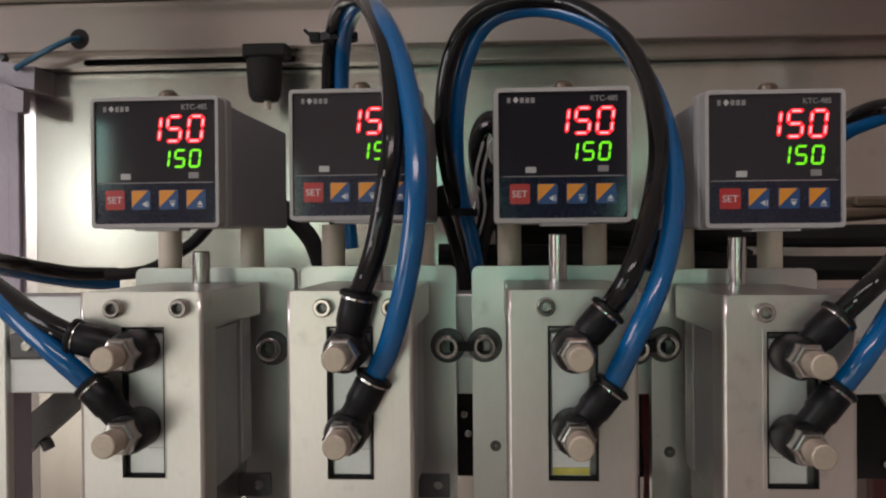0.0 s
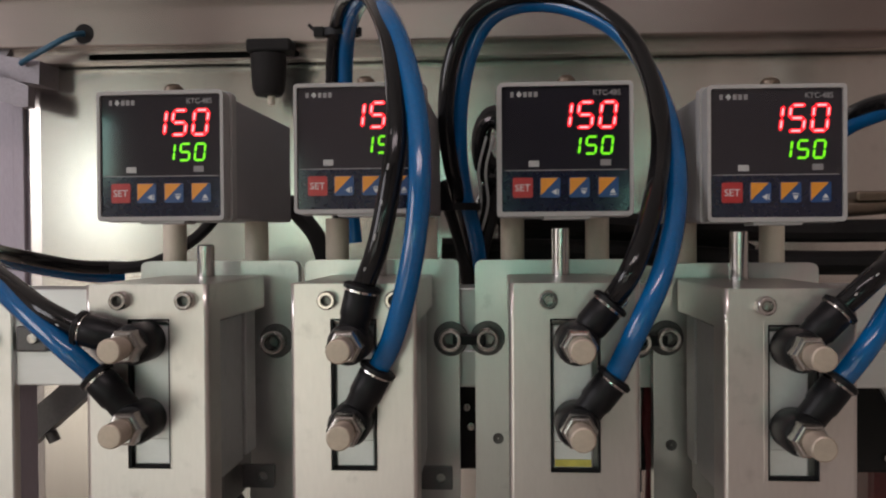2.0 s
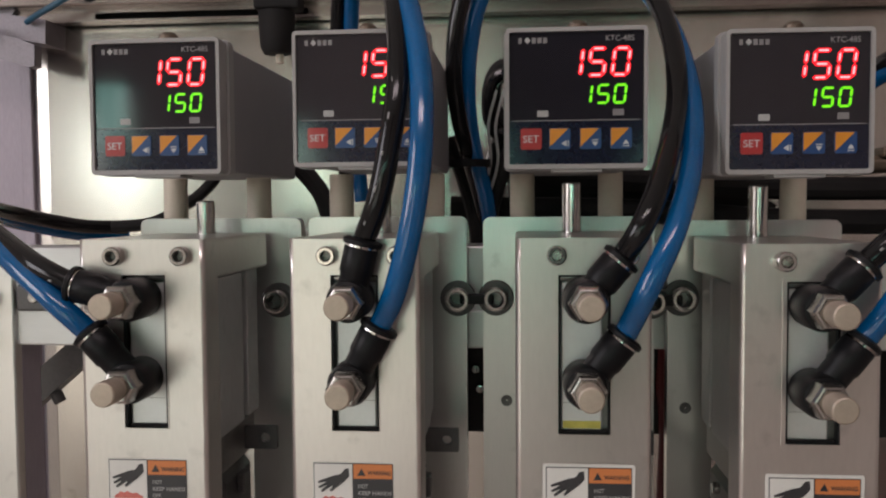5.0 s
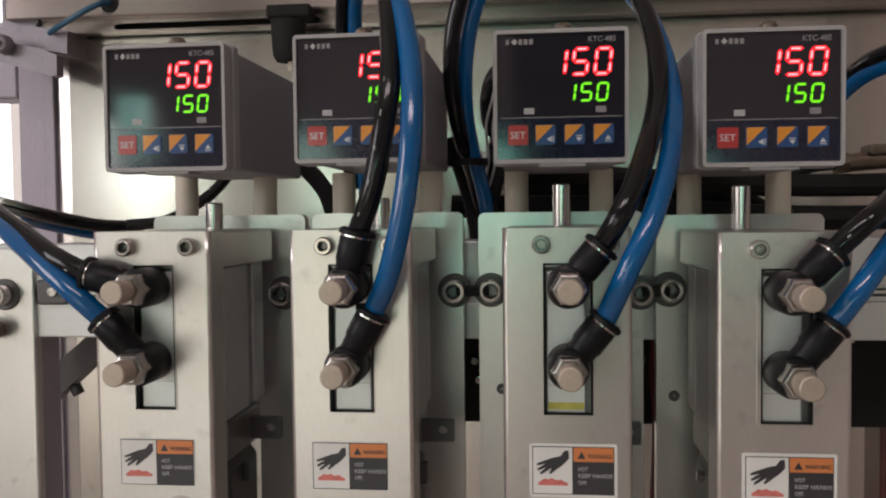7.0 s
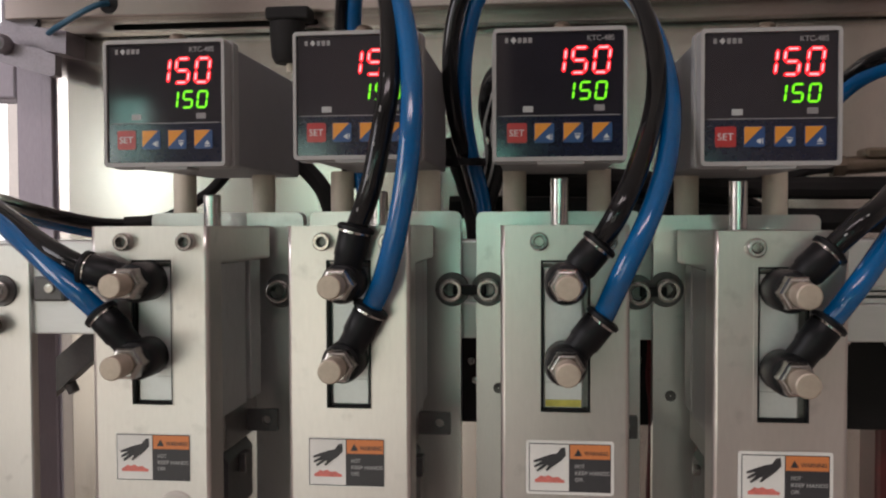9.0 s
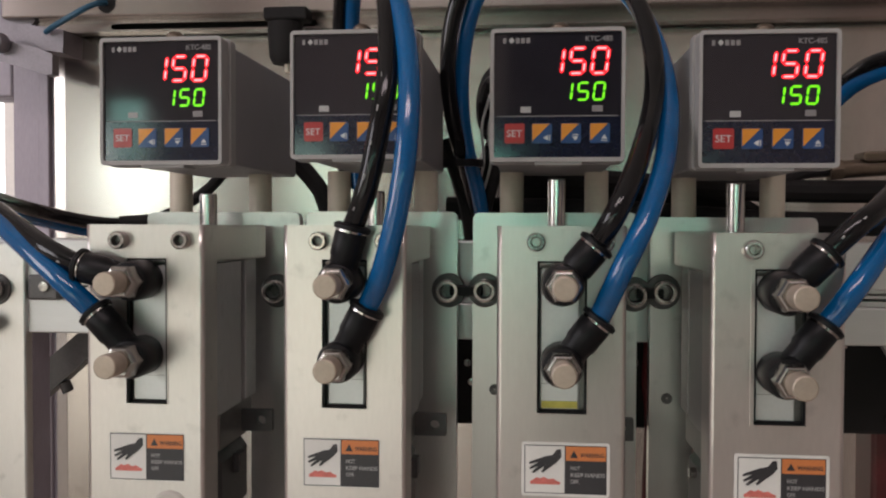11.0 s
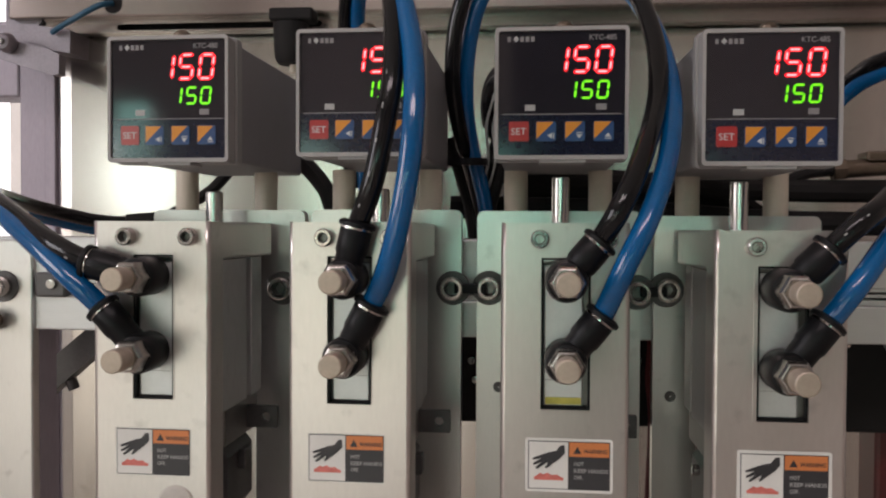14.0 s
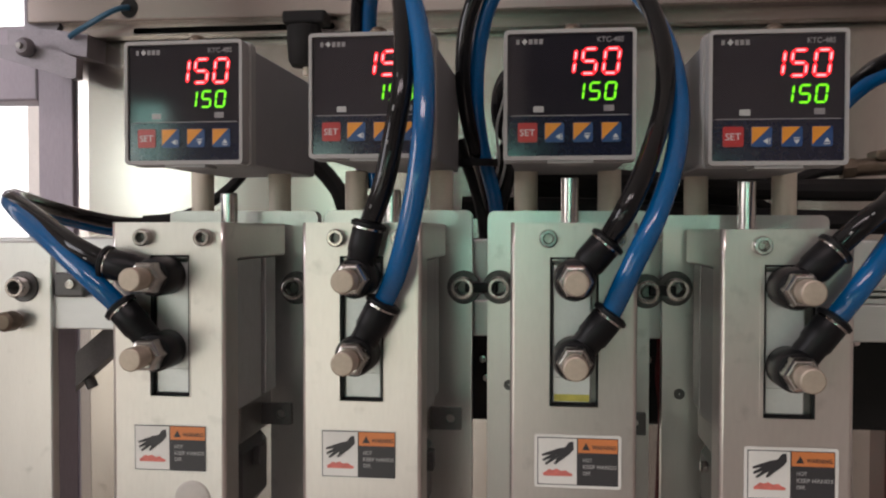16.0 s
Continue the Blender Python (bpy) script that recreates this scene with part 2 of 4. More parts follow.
def holed(outer, inner, y0, y1):
    """A plate between two outlines of equal length."""
    bm = bmesh.new()
    rings = [[bm.verts.new((x, y, z)) for x, z in o] for y in (y0, y1) for o in (outer, inner)]
    n = len(outer)
    for i in range(n):
        j = (i + 1) % n
        for a, b in ((0, 1), (1, 3), (3, 2), (2, 0)):
            bm.faces.new((rings[a][i], rings[a][j], rings[b][j], rings[b][i]))
    bmesh.ops.recalc_face_normals(bm, faces=bm.faces)
    return bm


def mesh_of(bm, mat):
    me = bpy.data.meshes.new("mesh")
    bmesh.ops.recalc_face_normals(bm, faces=bm.faces)
    for e in bm.edges:
        if len(e.link_faces) == 2 and e.calc_face_angle(0) > 0.56:
            e.smooth = False
    bm.to_mesh(me)
    bm.free()
    me.materials.append(mat)
    return me


def part(name, bm, mat, parent, label=""):
    ob = new(name, mesh_of(bm, mat))
    ob.parent = parent
    return tagged(ob, label)


def thing(name, label, category, group="", kind="", at=(0, 0, 0)):
    ob = new(name)
    ob.empty_display_size = 0.01
    ob.location = at
    return tagged(ob, label, category, group, kind)


def single(name, bm, mat, label, category, group="", kind=""):
    return tagged(new(name, mesh_of(bm, mat)), label, category, group, kind)


TEXTS = {}


def writing(name, body, size, x, y, z, mat, parent, width=0.0, bold=0.0, label=""):
    """Lettering that faces the camera (towards -y), its left lower corner at x, y, z."""
    key = (body, size, mat.name, width, bold)
    if key not in TEXTS:
        cu = bpy.data.curves.new(name, "FONT")
        cu.body, cu.size, cu.extrude, cu.offset = body, size, 0.00004, bold
        cu.resolution_u = 3
        tmp = bpy.data.objects.new(name, cu)
        me = bpy.data.meshes.new_from_object(tmp)
        bpy.data.objects.remove(tmp)
        bpy.data.curves.remove(cu)
        w = max(v.co.x for v in me.vertices)
        k = width / w if width else 1.0
        me.transform(Matrix.Rotation(radians(90), 4, "X") @ Matrix.Diagonal((k, 1, 1, 1)))
        me.materials.clear()
        me.materials.append(mat)
        TEXTS[key] = me
    ob = new(name, TEXTS[key])
    ob.parent = parent
    ob.location = (x, y, z)
    return tagged(ob, label)


def slanted_strip():
    bm = bmesh.new()
    pts = [(-0.3955, 0.7114), (-0.3849, 0.7098), (-0.3849, 0.7128), (-0.3955, 0.7144)]
    a, b = [[bm.verts.new((x, y, z)) for x, y in pts] for z in (0.95, 1.475)]
    bm.faces.new(a)
    bm.faces.new(b)
    for i in range(4):
        bm.faces.new((a[i], a[(i + 1) % 4], b[(i + 1) % 4], b[i]))
    return bm


# ---- the hall that closes the place ----
tagged(new("floor", mesh_of(box(-2.1, 3, -2.5, 3.5, -0.1, 0), FLOORPAINT)), "grey painted concrete hall floor", "floor", kind="structure")
tagged(new("ceiling", mesh_of(box(-2.2, 3.1, -2.6, 3.6, 2.8, 2.9), CEILPAINT)), "pale painted hall ceiling", "ceiling", kind="structure")
tagged(new("wall_east", mesh_of(box(3, 3.1, -2.6, 3.6, 0, 2.8), ROOMPAINT)), "plain beige hall wall", "wall", kind="structure")
west = thing("wall_west", "plain beige hall wall with two wide windows", "wall", kind="structure")
for y0, y1, z0, z1 in ((-2.6, 1.8, 0, 1.3), (1.8, 3.6, 0, 0.3), (-2.6, 3.6, 2.4, 2.8), (-2.6, -1.4, 1.3, 2.4), (-0.2, 1.8, 1.3, 2.4), (3.45, 3.6, 0.3, 2.4)):
    part("wall_panel", box(-2.2, -2.1, y0, y1, z0, z1), ROOMPAINT, west)
tagged(new("wall_north", mesh_of(box(-2.1, 3, 3.5, 3.6, 0, 2.8), ROOMPAINT)), "plain beige hall wall", "wall", kind="structure")
south = thing("wall_south", "plain beige hall wall with a row of windows and three openings added for light", "wall", kind="structure")
solids = [(-2.1, 3, 1.80, 2.8), (-2.1, -1.55, 1.06, 1.30), (-1.55, -1.02, 0.90, 1.30), (-1.02, -0.34, 1.22, 1.30), (-0.34, 3, 0.90, 1.30)]
edges = [-2.1] + [e for w in SOUTH_WINDOWS for e in w[:2]] + [3]
solids += [(a, b, 1.30, 1.80) for a, b in zip(edges[::2], edges[1::2])]
for x0, x1, z0, z1 in [w[:4] for w in SOUTH_WINDOWS]:
    solids += [(x0, x1, 1.30, z0), (x0, x1, z1, 1.80)]
for x0, x1, z0, z1 in solids:
    part("wall_panel", box(x0, x1, -2.6, -2.5, z0, z1), ROOMPAINT, south)
# unseen pale band, added as a reflector for the lower plates and covers
for x0, x1, z1 in ((-2.1, -1.55, 0.27), (-1.55, -1.50, 0.8995), (-1.08, -1.02, 0.8995), (-1.50, -1.08, 0.27), (-1.02, -0.34, 0.32), (-0.34, 3, 0.8995)):
    part("bounce_band", box(x0, x1, -2.6, -2.495, 0, z1), BOUNCETONE, south, "pale beige band added low on the wall to brighten reflections")
part("bounce_band", box(-1.50, -1.08, -2.6, -2.495, 0.86, 0.8995), BOUNCETONE, south, "pale beige band added low on the wall to brighten reflections")
# unseen slab behind the camera, added to darken the third station's reflections
part("dark_reflection_slab", box(-0.06, 0.46, -2.494, -2.38, 0, 2.795, 0.004), DARKREFLECT, south, "unseen dark grey slab added for dark reflections in the third station")

# ---- rear of the machine ----
YW = 0.71
wall = thing("wall_rear", "brushed stainless steel rear panel of the machine", "panel", kind="structure")
part("panel", box(-0.3847, 0.75, YW, YW + 0.003, 0.95, 1.475), BACKWALL, wall)
part("folded_edge", slanted_strip(), EDGESTEEL, wall, "bent edge strip that catches the light")

beam = thing("beam", "brushed stainless steel cross beam with a long slot", "beam", kind="structure")
part("beam_face", box(-0.42, 0.75, 0.675, 0.705, 1.4566, 1.4963, 0.0015), BEAM, beam)
part("beam_lip", holed(round_rect(-0.40, 0.75, 1.4465, 1.4565, 0.0002), round_rect(-0.3320, -0.158, 1.4482, 1.4533, 0.0024), 0.688, 0.702), BEAM, beam)
# dark sheet behind the slot: its inner shade put in as colour
part("slot_shadow_plate", box(-0.34, -0.15, 0.7025, 0.7045, 1.4470, 1.4550), RUBBER, beam, "dark strip standing for the shade inside the slot")
part("beam_top", box(-0.42, 0.75, 0.66, 0.72, 1.4966, 1.5008, 0.001), PLATE, beam)
part("cable_hole", rod(0.0080, (-0.3290, 0.6745, 1.4670), (-0.3290, 0.682, 1.4670)), RUBBER, beam, "black rubber grommet")
# left frame with its window
post = thing("frame_post", "grey metal door frame with a bright window", "frame", kind="structure")
part("upright", box(-0.4345, -0.3957, 0.713, 0.753, 0.95, 1.55, 0.002), FRAME, post)
part("inner_upright", box(-0.4085, -0.3985, 0.7075, 0.7128, 0.95, 1.43, 0.001), FRAME, post)
part("transom", box(-0.62, -0.4347, 0.713, 0.748, 1.398, 1.4645, 0.002), FRAME, post)
part("outer_upright", box(-0.66, -0.6202, 0.713, 0.753, 0.95, 1.55, 0.002), FRAME, post)
part("lower_rail", box(-0.62, -0.4347, 0.713, 0.748, 0.95, 1.05, 0.002), FRAME, post)
tagged(new("backdrop", mesh_of(box(-2.32, -2.30, 1.5, 3.7, 0.1, 2.6), DAYLIGHT)), "bright daylight outside the window", "daylight", kind="structure")

latch = thing("door_latch", "grey metal latch block on the door frame", "latch")
part("latch_body", prism([(-0.4400, 1.4530), (-0.4400, 1.4320), (-0.4020, 1.4335), (-0.3690, 1.4282), (-0.3680, 1.4470), (-0.4000, 1.4520)], 0.6790, 0.7128), LATCHGREY, latch)
part("latch_plate", prism([(-0.3716, 1.4252), (-0.3722, 1.4088), (-0.3775, 1.4080), (-0.4400, 1.4270), (-0.4400, 1.4380), (-0.4110, 1.4370), (-0.3860, 1.4310)], 0.6680, 0.6785), LATCHGREY, latch)
part("latch_cap", prism([(-0.4280, 1.4535), (-0.3990, 1.4525), (-0.3930, 1.4600), (-0.3930, 1.4980), (-0.4280, 1.4980)], 0.6840, 0.6990), LATCHGREY, latch)
part("latch_knuckle", lathe([(0, 0), (0.0070, 0.0004), (0.0080, 0.0030), (0.0078, 0.0070), (0.0055, 0.0105), (0, 0.0118)], (-0.4140, 0.6678, 1.4340), (-0.4140, 0.0, 1.4340), 20), LATCHGREY, latch, "rounded grey pivot")
part("latch_pin", rod(0.0026, (-0.4140, 0.6535, 1.4340), (-0.4140, 0.6580, 1.4340)), SOCKET, latch)

single("blue_cable", hose([(-0.3290, 0.6735, 1.4670), (-0.3330, 0.664, 1.4635), (-0.3420, 0.660, 1.4580), (-0.3555, 0.662, 1.4520), (-0.3700, 0.668, 1.4475), (-0.3820, 0.6765, 1.4450)], 0.0024, 10, 5), BLUECABLE,
       "thin blue cable out of the beam's grommet", "cable")
plug = thing("rubber_plug", "black rubber plug hanging from the beam", "plug")
part("plug_body", lathe([(0, 0), (0.010, 0.0005), (0.0125, 0.005), (0.0135, 0.018), (0.0138, 0.032), (0, 0.0325)], (-0.1765, 0.663, 1.4125), (-0.1765, 0.663, 1.47), 18), RUBBER, plug)
part("plug_stem", rod(0.003, (-0.1745, 0.663, 1.4060), (-0.1745, 0.663, 1.413), 10), NYLON, plug, "pale plastic stem")
part("plug_flange", box(-0.1925, -0.1575, 0.655, 0.6745, 1.4460, 1.4562, 0.002), RUBBER, plug)

# ---- rail and columns ----
rail = thing("rail", "grooved aluminium profile rail behind the clamp plates", "rail", kind="structure")
for z0, z1 in ((1.2588, 1.2795), (1.2345, 1.2512)):
    part("rail_bar", box(-0.32, 0.32, 0.393, 0.42, z0, z1, 0.0008), ALU, rail)
for z0, z1 in ((1.2513, 1.2535), (1.2548, 1.2562), (1.2572, 1.2587)):
    part("rail_lip", box(-0.32, 0.32, 0.397, 0.42, z0, z1), ALU, rail)
part("rail_core", box(-0.32, 0.32, 0.404, 0.419, 1.2512, 1.2588), DARKSTEEL, rail)
for s in (-1, 1):
    col = tagged(new("column", mesh_of(box(s * 0.34 - 0.02, s * 0.34 + 0.02, 0.385, 0.425, 0, 1.5, 0.002), ALU)), "plain aluminium profile column", "column", kind="structure")

# ---- clamp stations ----
SLOT_Z0, SLOT_Z1 = 1.2217, 1.2743
ZTOP = 1.2868
ZBOT = 1.10
CARRIAGES = []


def socket_screw(parent, x, y, z, r=0.0033, name="cap_screw", h=0.003, inner=0.54, pit=None):
    """Socket head screw that points towards -y with its base at y."""
    bm = lathe([(r, 0), (r, h - r * 0.26), (r * 0.97, h - r * 0.14), (r * 0.90, h - r * 0.04), (r * 0.84, h), (r * (inner + 0.05), h), (r * inner, h - 0.0003), (r * inner * 0.97, h - 0.0006)], (x, y, z), (x, y - 1, z), 20)
    ob = part(name, bm, CHROME, parent, "bright hexagon socket screw")
    part("socket", lathe([(r * inner * 0.99, h - 0.0002), (r * inner * 0.9, 0.0012), (0, 0.0012)], (x, y, z), (x, y - 1, z), 6), pit or SOCKET, ob)
    return ob


def elbow(parent, x, z, end):
    """A push-in elbow: base ring, nut, cap and a barrel whose silver band lies at end (x, z)."""
    c = Vector((x, 0.2925, z))
    d = Vector((end[0], 0.2925, end[1])) - c
    n = d.length
    d.normalize()
    root = part("elbow_fitting", lathe([(0, 0), (0.0066, 0), (0.0071, 0.0008), (0.0071, 0.012), (0.0064, 0.0138), (0.0048, 0.0145), (0, 0.0145)], (x, 0.3005, z), (x, 0.0, z), 28), BLACKPLASTIC, parent,
                "black push-in elbow fitting")
    part("barrel", lathe([(0, 0), (0.0050, 0.0), (0.0051, n - 0.0095), (0.0056, n - 0.0085), (0.0056, n - 0.0008), (0.0053, n - 0.0003), (0, n - 0.0003)], c, c + d, 24), BLACKPLASTIC, root)
    part("silver_band", lathe([(0.0040, n - 0.0004), (0.0057, n - 0.0004), (0.0057, n + 0.0003), (0.0040, n + 0.0003)], c, c + d, 24), CHROME, root)
    part("release_collar", lathe([(0.0040, n + 0.0002), (0.0064, n + 0.0004), (0.0065, n + 0.0018), (0.0052, n + 0.0026), (0.0040, n + 0.0026)], c, c + d, 24), BLACKPLASTIC, root)
    part("hex_nut", lathe([(0.0035, 0), (0.0057, 0), (0.0061, 0.0005), (0.0061, 0.0056), (0.0054, 0.0066), (0.0048, 0.0068), (0.0046, 0.0074), (0.0035, 0.0074)], (x, 0.2866, z), (x, 0.0, z), 6), NICKEL, root, "nickel-plated hexagon nut")
    part("screw_cap", lathe([(0, 0), (0.0036, 0), (0.0036, 0.0022), (0.0040, 0.0026), (0.00405, 0.0088), (0.0039, 0.0094), (0.0035, 0.0097), (0, 0.0098)], (x, 0.2797, z), (x, 0.0, z), 24), CAPMETAL, root, "worn brass screw cap")


def pictogram(parent, x, y, z, k):
    """A dark pronged sign over a red heap, on the sticker's white half."""
    bm = prism([(x + k * a, z + k * b) for a, b in ((0.96, 1.16), (0.98, 0.92), (0.84, 0.76), (0.66, 0.62), (0.46, 0.58), (0.40, 0.70), (0.30, 0.80), (0.45, 0.92), (0.72, 0.98), (0.84, 1.14))], y - 0.0001, y)
    for i, (a, b, c, d) in enumerate(((0.42, 0.84, 0.02, 0.72), (0.42, 0.76, 0.04, 0.56), (0.46, 0.70, 0.12, 0.44), (0.60, 0.66, 0.40, 0.46))):
        lift = 0.00003 * (i + 1)
        n = Vector((b - d, c - a)).normalized() * 0.062
        prism([(x + k * (a + n.x), z + k * (b + n.y)), (x + k * (c + n.x * 0.5), z + k * (d + n.y * 0.5)), (x + k * (c - n.x * 0.5), z + k * (d - n.y * 0.5)), (x + k * (a - n.x), z + k * (b - n.y))], y - 0.0001 - lift, y - lift, bm)
    part("pictogram", bm, STICKERBLACK, parent, "black warning pictogram")
    part("heat_mark", prism([(x + k * a, z + k * b) for a, b in ((0.06, 0.09), (0.93, 0.09), (0.95, 0.16), (0.84, 0.20), (0.74, 0.27), (0.60, 0.24), (0.46, 0.31), (0.34, 0.26), (0.24, 0.30), (0.14, 0.22), (0.05, 0.17))], y - 0.0001, y), STICKERRED, parent, "red heat mark")


def sticker(z0, z1, x0, x1, margin):
    st = thing("warning_sticker", "white, orange and black hot surface warning sticker", "sticker", "warning stickers")
    y = 0.29996
    w, h = x1 - x0, z1 - z0
    part("base", prism(round_rect(x0 - margin, x1 + margin, z0 - margin, z1 + margin, min(0.001, margin)), y - 0.0001, y), STICKERWHITE, st)
    part("border", prism([(x0, z0), (x1, z0), (x1, z1), (x0, z1)], y - 0.00020, y - 0.00012), STICKERBLACK, st)
    part("picture_field", prism([(x0 + 0.0003, z0 + 0.0003), (x0 + w * 0.49, z0 + 0.0003), (x0 + w * 0.49, z1 - 0.0003), (x0 + 0.0003, z1 - 0.0003)], y - 0.00030, y - 0.00022), STICKERWHITE, st)
    part("orange_field", prism([(x0 + w * 0.505, z1 - h * 0.31), (x1 - 0.0003, z1 - h * 0.31), (x1 - 0.0003, z1 - 0.0003), (x0 + w * 0.505, z1 - 0.0003)], y - 0.00030, y - 0.00022), STICKERORANGE, st)
    part("black_field", prism([(x0 + w * 0.505, z0 + 0.0003), (x1 - 0.0003, z0 + 0.0003), (x1 - 0.0003, z1 - h * 0.32), (x0 + w * 0.505, z1 - h * 0.32)], y - 0.00030, y - 0.00022), STICKERBLACK, st)
    pictogram(st, x0 + w * 0.05, y - 0.00032, z0 + h * 0.13, w * 0.41)
    xs = x0 + w * 0.56
    part("triangle", prism([(xs - 0.0002, z1 - h * 0.25), (xs + 0.0026, z1 - h * 0.25), (xs + 0.0012, z1 - h * 0.10)], y - 0.0004, y - 0.00032), STICKERBLACK, st)
    writing("warning_word", "WARNING", 0.0021, xs + 0.0033, y - 0.00034, z1 - h * 0.235, STICKERBLACK, st, w * 0.29, 0.00003)
    for i, word in enumerate(("HOT", "KEEP HANDS", "OFF.")):
        writing("warning_word", word, 0.0019, xs, y - 0.00034, z1 - h * (0.50 + 0.14 * i), GREYINK, st, (0.0034, w * 0.42, 0.0031)[i], 0.00003)
    return st


def cover_mesh(c, sx0, sx1):
    """Bent sheet cover with a slot: a U profile that runs down, with a hole left in its front."""
    hw, r, y0, depth = 0.0221, 0.0016, 0.300, 0.013
    prof = [(-hw, y0 + depth)]
    for i in range(5):
        a = radians(180 + 90 * i / 4)
        prof.append((-hw + r + r * math.cos(a), y0 + r + r * math.sin(a)))
    prof += [(sx0, y0), (sx1, y0)]
    for i in range(5):
        a = radians(270 + 90 * i / 4)
        prof.append((hw - r + r * math.cos(a), y0 + r + r * math.sin(a)))
    prof.append((hw, y0 + depth))
    rows = [ZBOT, SLOT_Z0, SLOT_Z1, ZTOP - 0.0004]
    bm = bmesh.new()
    grid = [[bm.verts.new((c + x, y, z)) for x, y in prof] for z in rows]
    for j in range(3):
        for i in range(len(prof) - 1):
            if not (j == 1 and i == 6):
                f = bm.faces.new((grid[j][i], grid[j][i + 1], grid[j + 1][i + 1], grid[j + 1][i]))
                f.smooth = i in (1, 2, 3, 4, 8, 9, 10, 11)
    return bm


def clamp(c, slot, insert, ends, stick, rod_top, mark=False, dz=0.0, margin=0.0003):
    un = thing("clamp_station", "satin steel clamp housing with a slot and two air fittings", "clamp", "row of clamp stations", at=(0, 0, dz))
    cov = part("cover", cover_mesh(c, *slot), COVER, un, "bent satin steel cover sheet")
    so = cov.modifiers.new("thickness", "SOLIDIFY")
    so.thickness, so.offset = 0.0013, -1
    part("top_block", box(c - 0.0219, c + 0.0219, 0.3020, 0.3745, 1.2722, 1.2864, 0.0010), COVER, un, "milled steel top block")
    part("cylinder_face", box(c + insert[0], c + insert[1], 0.3024, 0.3038, 1.2219, 1.2718, 0.0006), INSERT, un, "pale aluminium air cylinder face")
    part("cylinder_core", box(c - 0.0160, c + 0.0160, 0.3046, 0.3444, 1.2200, 1.2718, 0.0008), DARKSTEEL, un)
    part("cylinder_back", box(c - 0.0165, c + 0.0165, 0.3445, 0.3620, 1.2140, 1.2718, 0.0012), DARKSTEEL, un)
    for s in (-1, 1):
        part("side_plate", box(*sorted((c + s * 0.0194, c + s * 0.0212)), 0.3142, 0.3430, 1.2140, 1.2720, 0.0004), GREYSTEEL, un, "dull grey steel side plate")
        part("guide_strip", box(c + s * 0.0185 - 0.0016, c + s * 0.0185 + 0.0016, 0.352, 0.3655, 1.2135, 1.2720, 0.0005), GREYSTEEL, un)
    # black frame in the slot: the shaded gap round the face, as colour
    trim = [(c + x, z) for x, z in ((slot[0] + 0.00005, SLOT_Z0 + 0.00005), (slot[1] - 0.00005, SLOT_Z0 + 0.00005), (slot[1] - 0.00005, SLOT_Z1 - 0.00005), (slot[0] + 0.00005, SLOT_Z1 - 0.00005))]
    inner = [(x + a * 0.0007, z + b * 0.0007) for (x, z), (a, b) in zip(trim, ((1, 0.15), (-1, 0.15), (-1, -1), (1, -1)))]
    part("slot_gap_shade", holed(trim, inner, 0.3003, 0.3026), BLACKPLASTIC, un, "black frame standing for the dark gap round the slot")
    rim_out = [(c + slot[0] - 0.0013, SLOT_Z0 - 0.0003), (c + slot[1] + 0.0003, SLOT_Z0 - 0.0003), (c + slot[1] + 0.0003, SLOT_Z1 + 0.0012), (c + slot[0] - 0.0013, SLOT_Z1 + 0.0012)]
    rim_in = [(c + slot[0], SLOT_Z0), (c + slot[1], SLOT_Z0), (c + slot[1], SLOT_Z1), (c + slot[0], SLOT_Z1)]
    part("slot_rim", holed(rim_out, rim_in, 0.29965, 0.30005), COVER, un, "thin raised steel rim round the slot")
    part("slot_liner", box(c + slot[0], c + slot[1], 0.3040, 0.3044, SLOT_Z0, SLOT_Z1), SOCKET, un)
    part("face_joint", box(c + insert[0] + 0.0004, c + insert[1] - 0.0004, 0.30232, 0.3024, 1.2316, 1.23175), SOCKET, un)
    if mark:
        part("yellow_mark", box(c + insert[0] + 0.0006, c + insert[1] - 0.0006, 0.3020, 0.30235, 1.2232, 1.2256), YELLOW, un, "faded yellow paint mark")
    for dx in (-0.0088, 0.0145):
        # a brighter pit on the two right clamps paints the glint in their sockets
        socket_screw(un, c + dx, 0.3000, 1.2808, h=0.0042, pit=NICKEL if margin > 0.0005 else SOCKET)
    elbow(un, c, 1.2668, ends[0])
    elbow(un, c, 1.2397, ends[1])
    # what the rod carries up and down
    ca = thing("clamp_carriage", "chrome rod with a dark steel carriage in the clamp", "carriage", "clamp carriages")
    part("rod", rod(0.0037, (c + 0.0002, 0.3620, 1.2150), (c + 0.0002, 0.3620, rod_top), 24, 0.0006), CHROME, ca, "polished chrome rod")
    part("shutter_strip", box(c + slot[0] + 0.0009, c + slot[1] - 0.0009, 0.3015, 0.3021, 1.2196 + dz, 1.2229 + dz), RUBBER, ca, "black strip behind the slot's lower edge")
    part("carriage_block", box(c - 0.0180, c + 0.0180, 0.3265, 0.3660, 1.1975, 1.2132, 0.0010), SOCKET, ca)
    jaw = [(-0.0176, 1.1655), (0.0132, 1.1655), (0.0176, 1.1710), (0.0176, 1.1922), (0.0142, 1.1968), (-0.0142, 1.1968), (-0.0176, 1.1922)]
    part("lower_jaw", prism([(c + x, z) for x, z in jaw], 0.3300, 0.3600), DARKSTEEL, ca)
    part("jaw_foot", box(c - 0.0140, c + 0.0140, 0.3320, 0.3580, 1.1300, 1.1650, 0.0010), DARKSTEEL, ca)
    part("stop_peg", box(c + 0.0177, c + 0.0208, 0.3420, 0.3490, 1.1850, 1.1930, 0.0005), DARKSTEEL, ca)
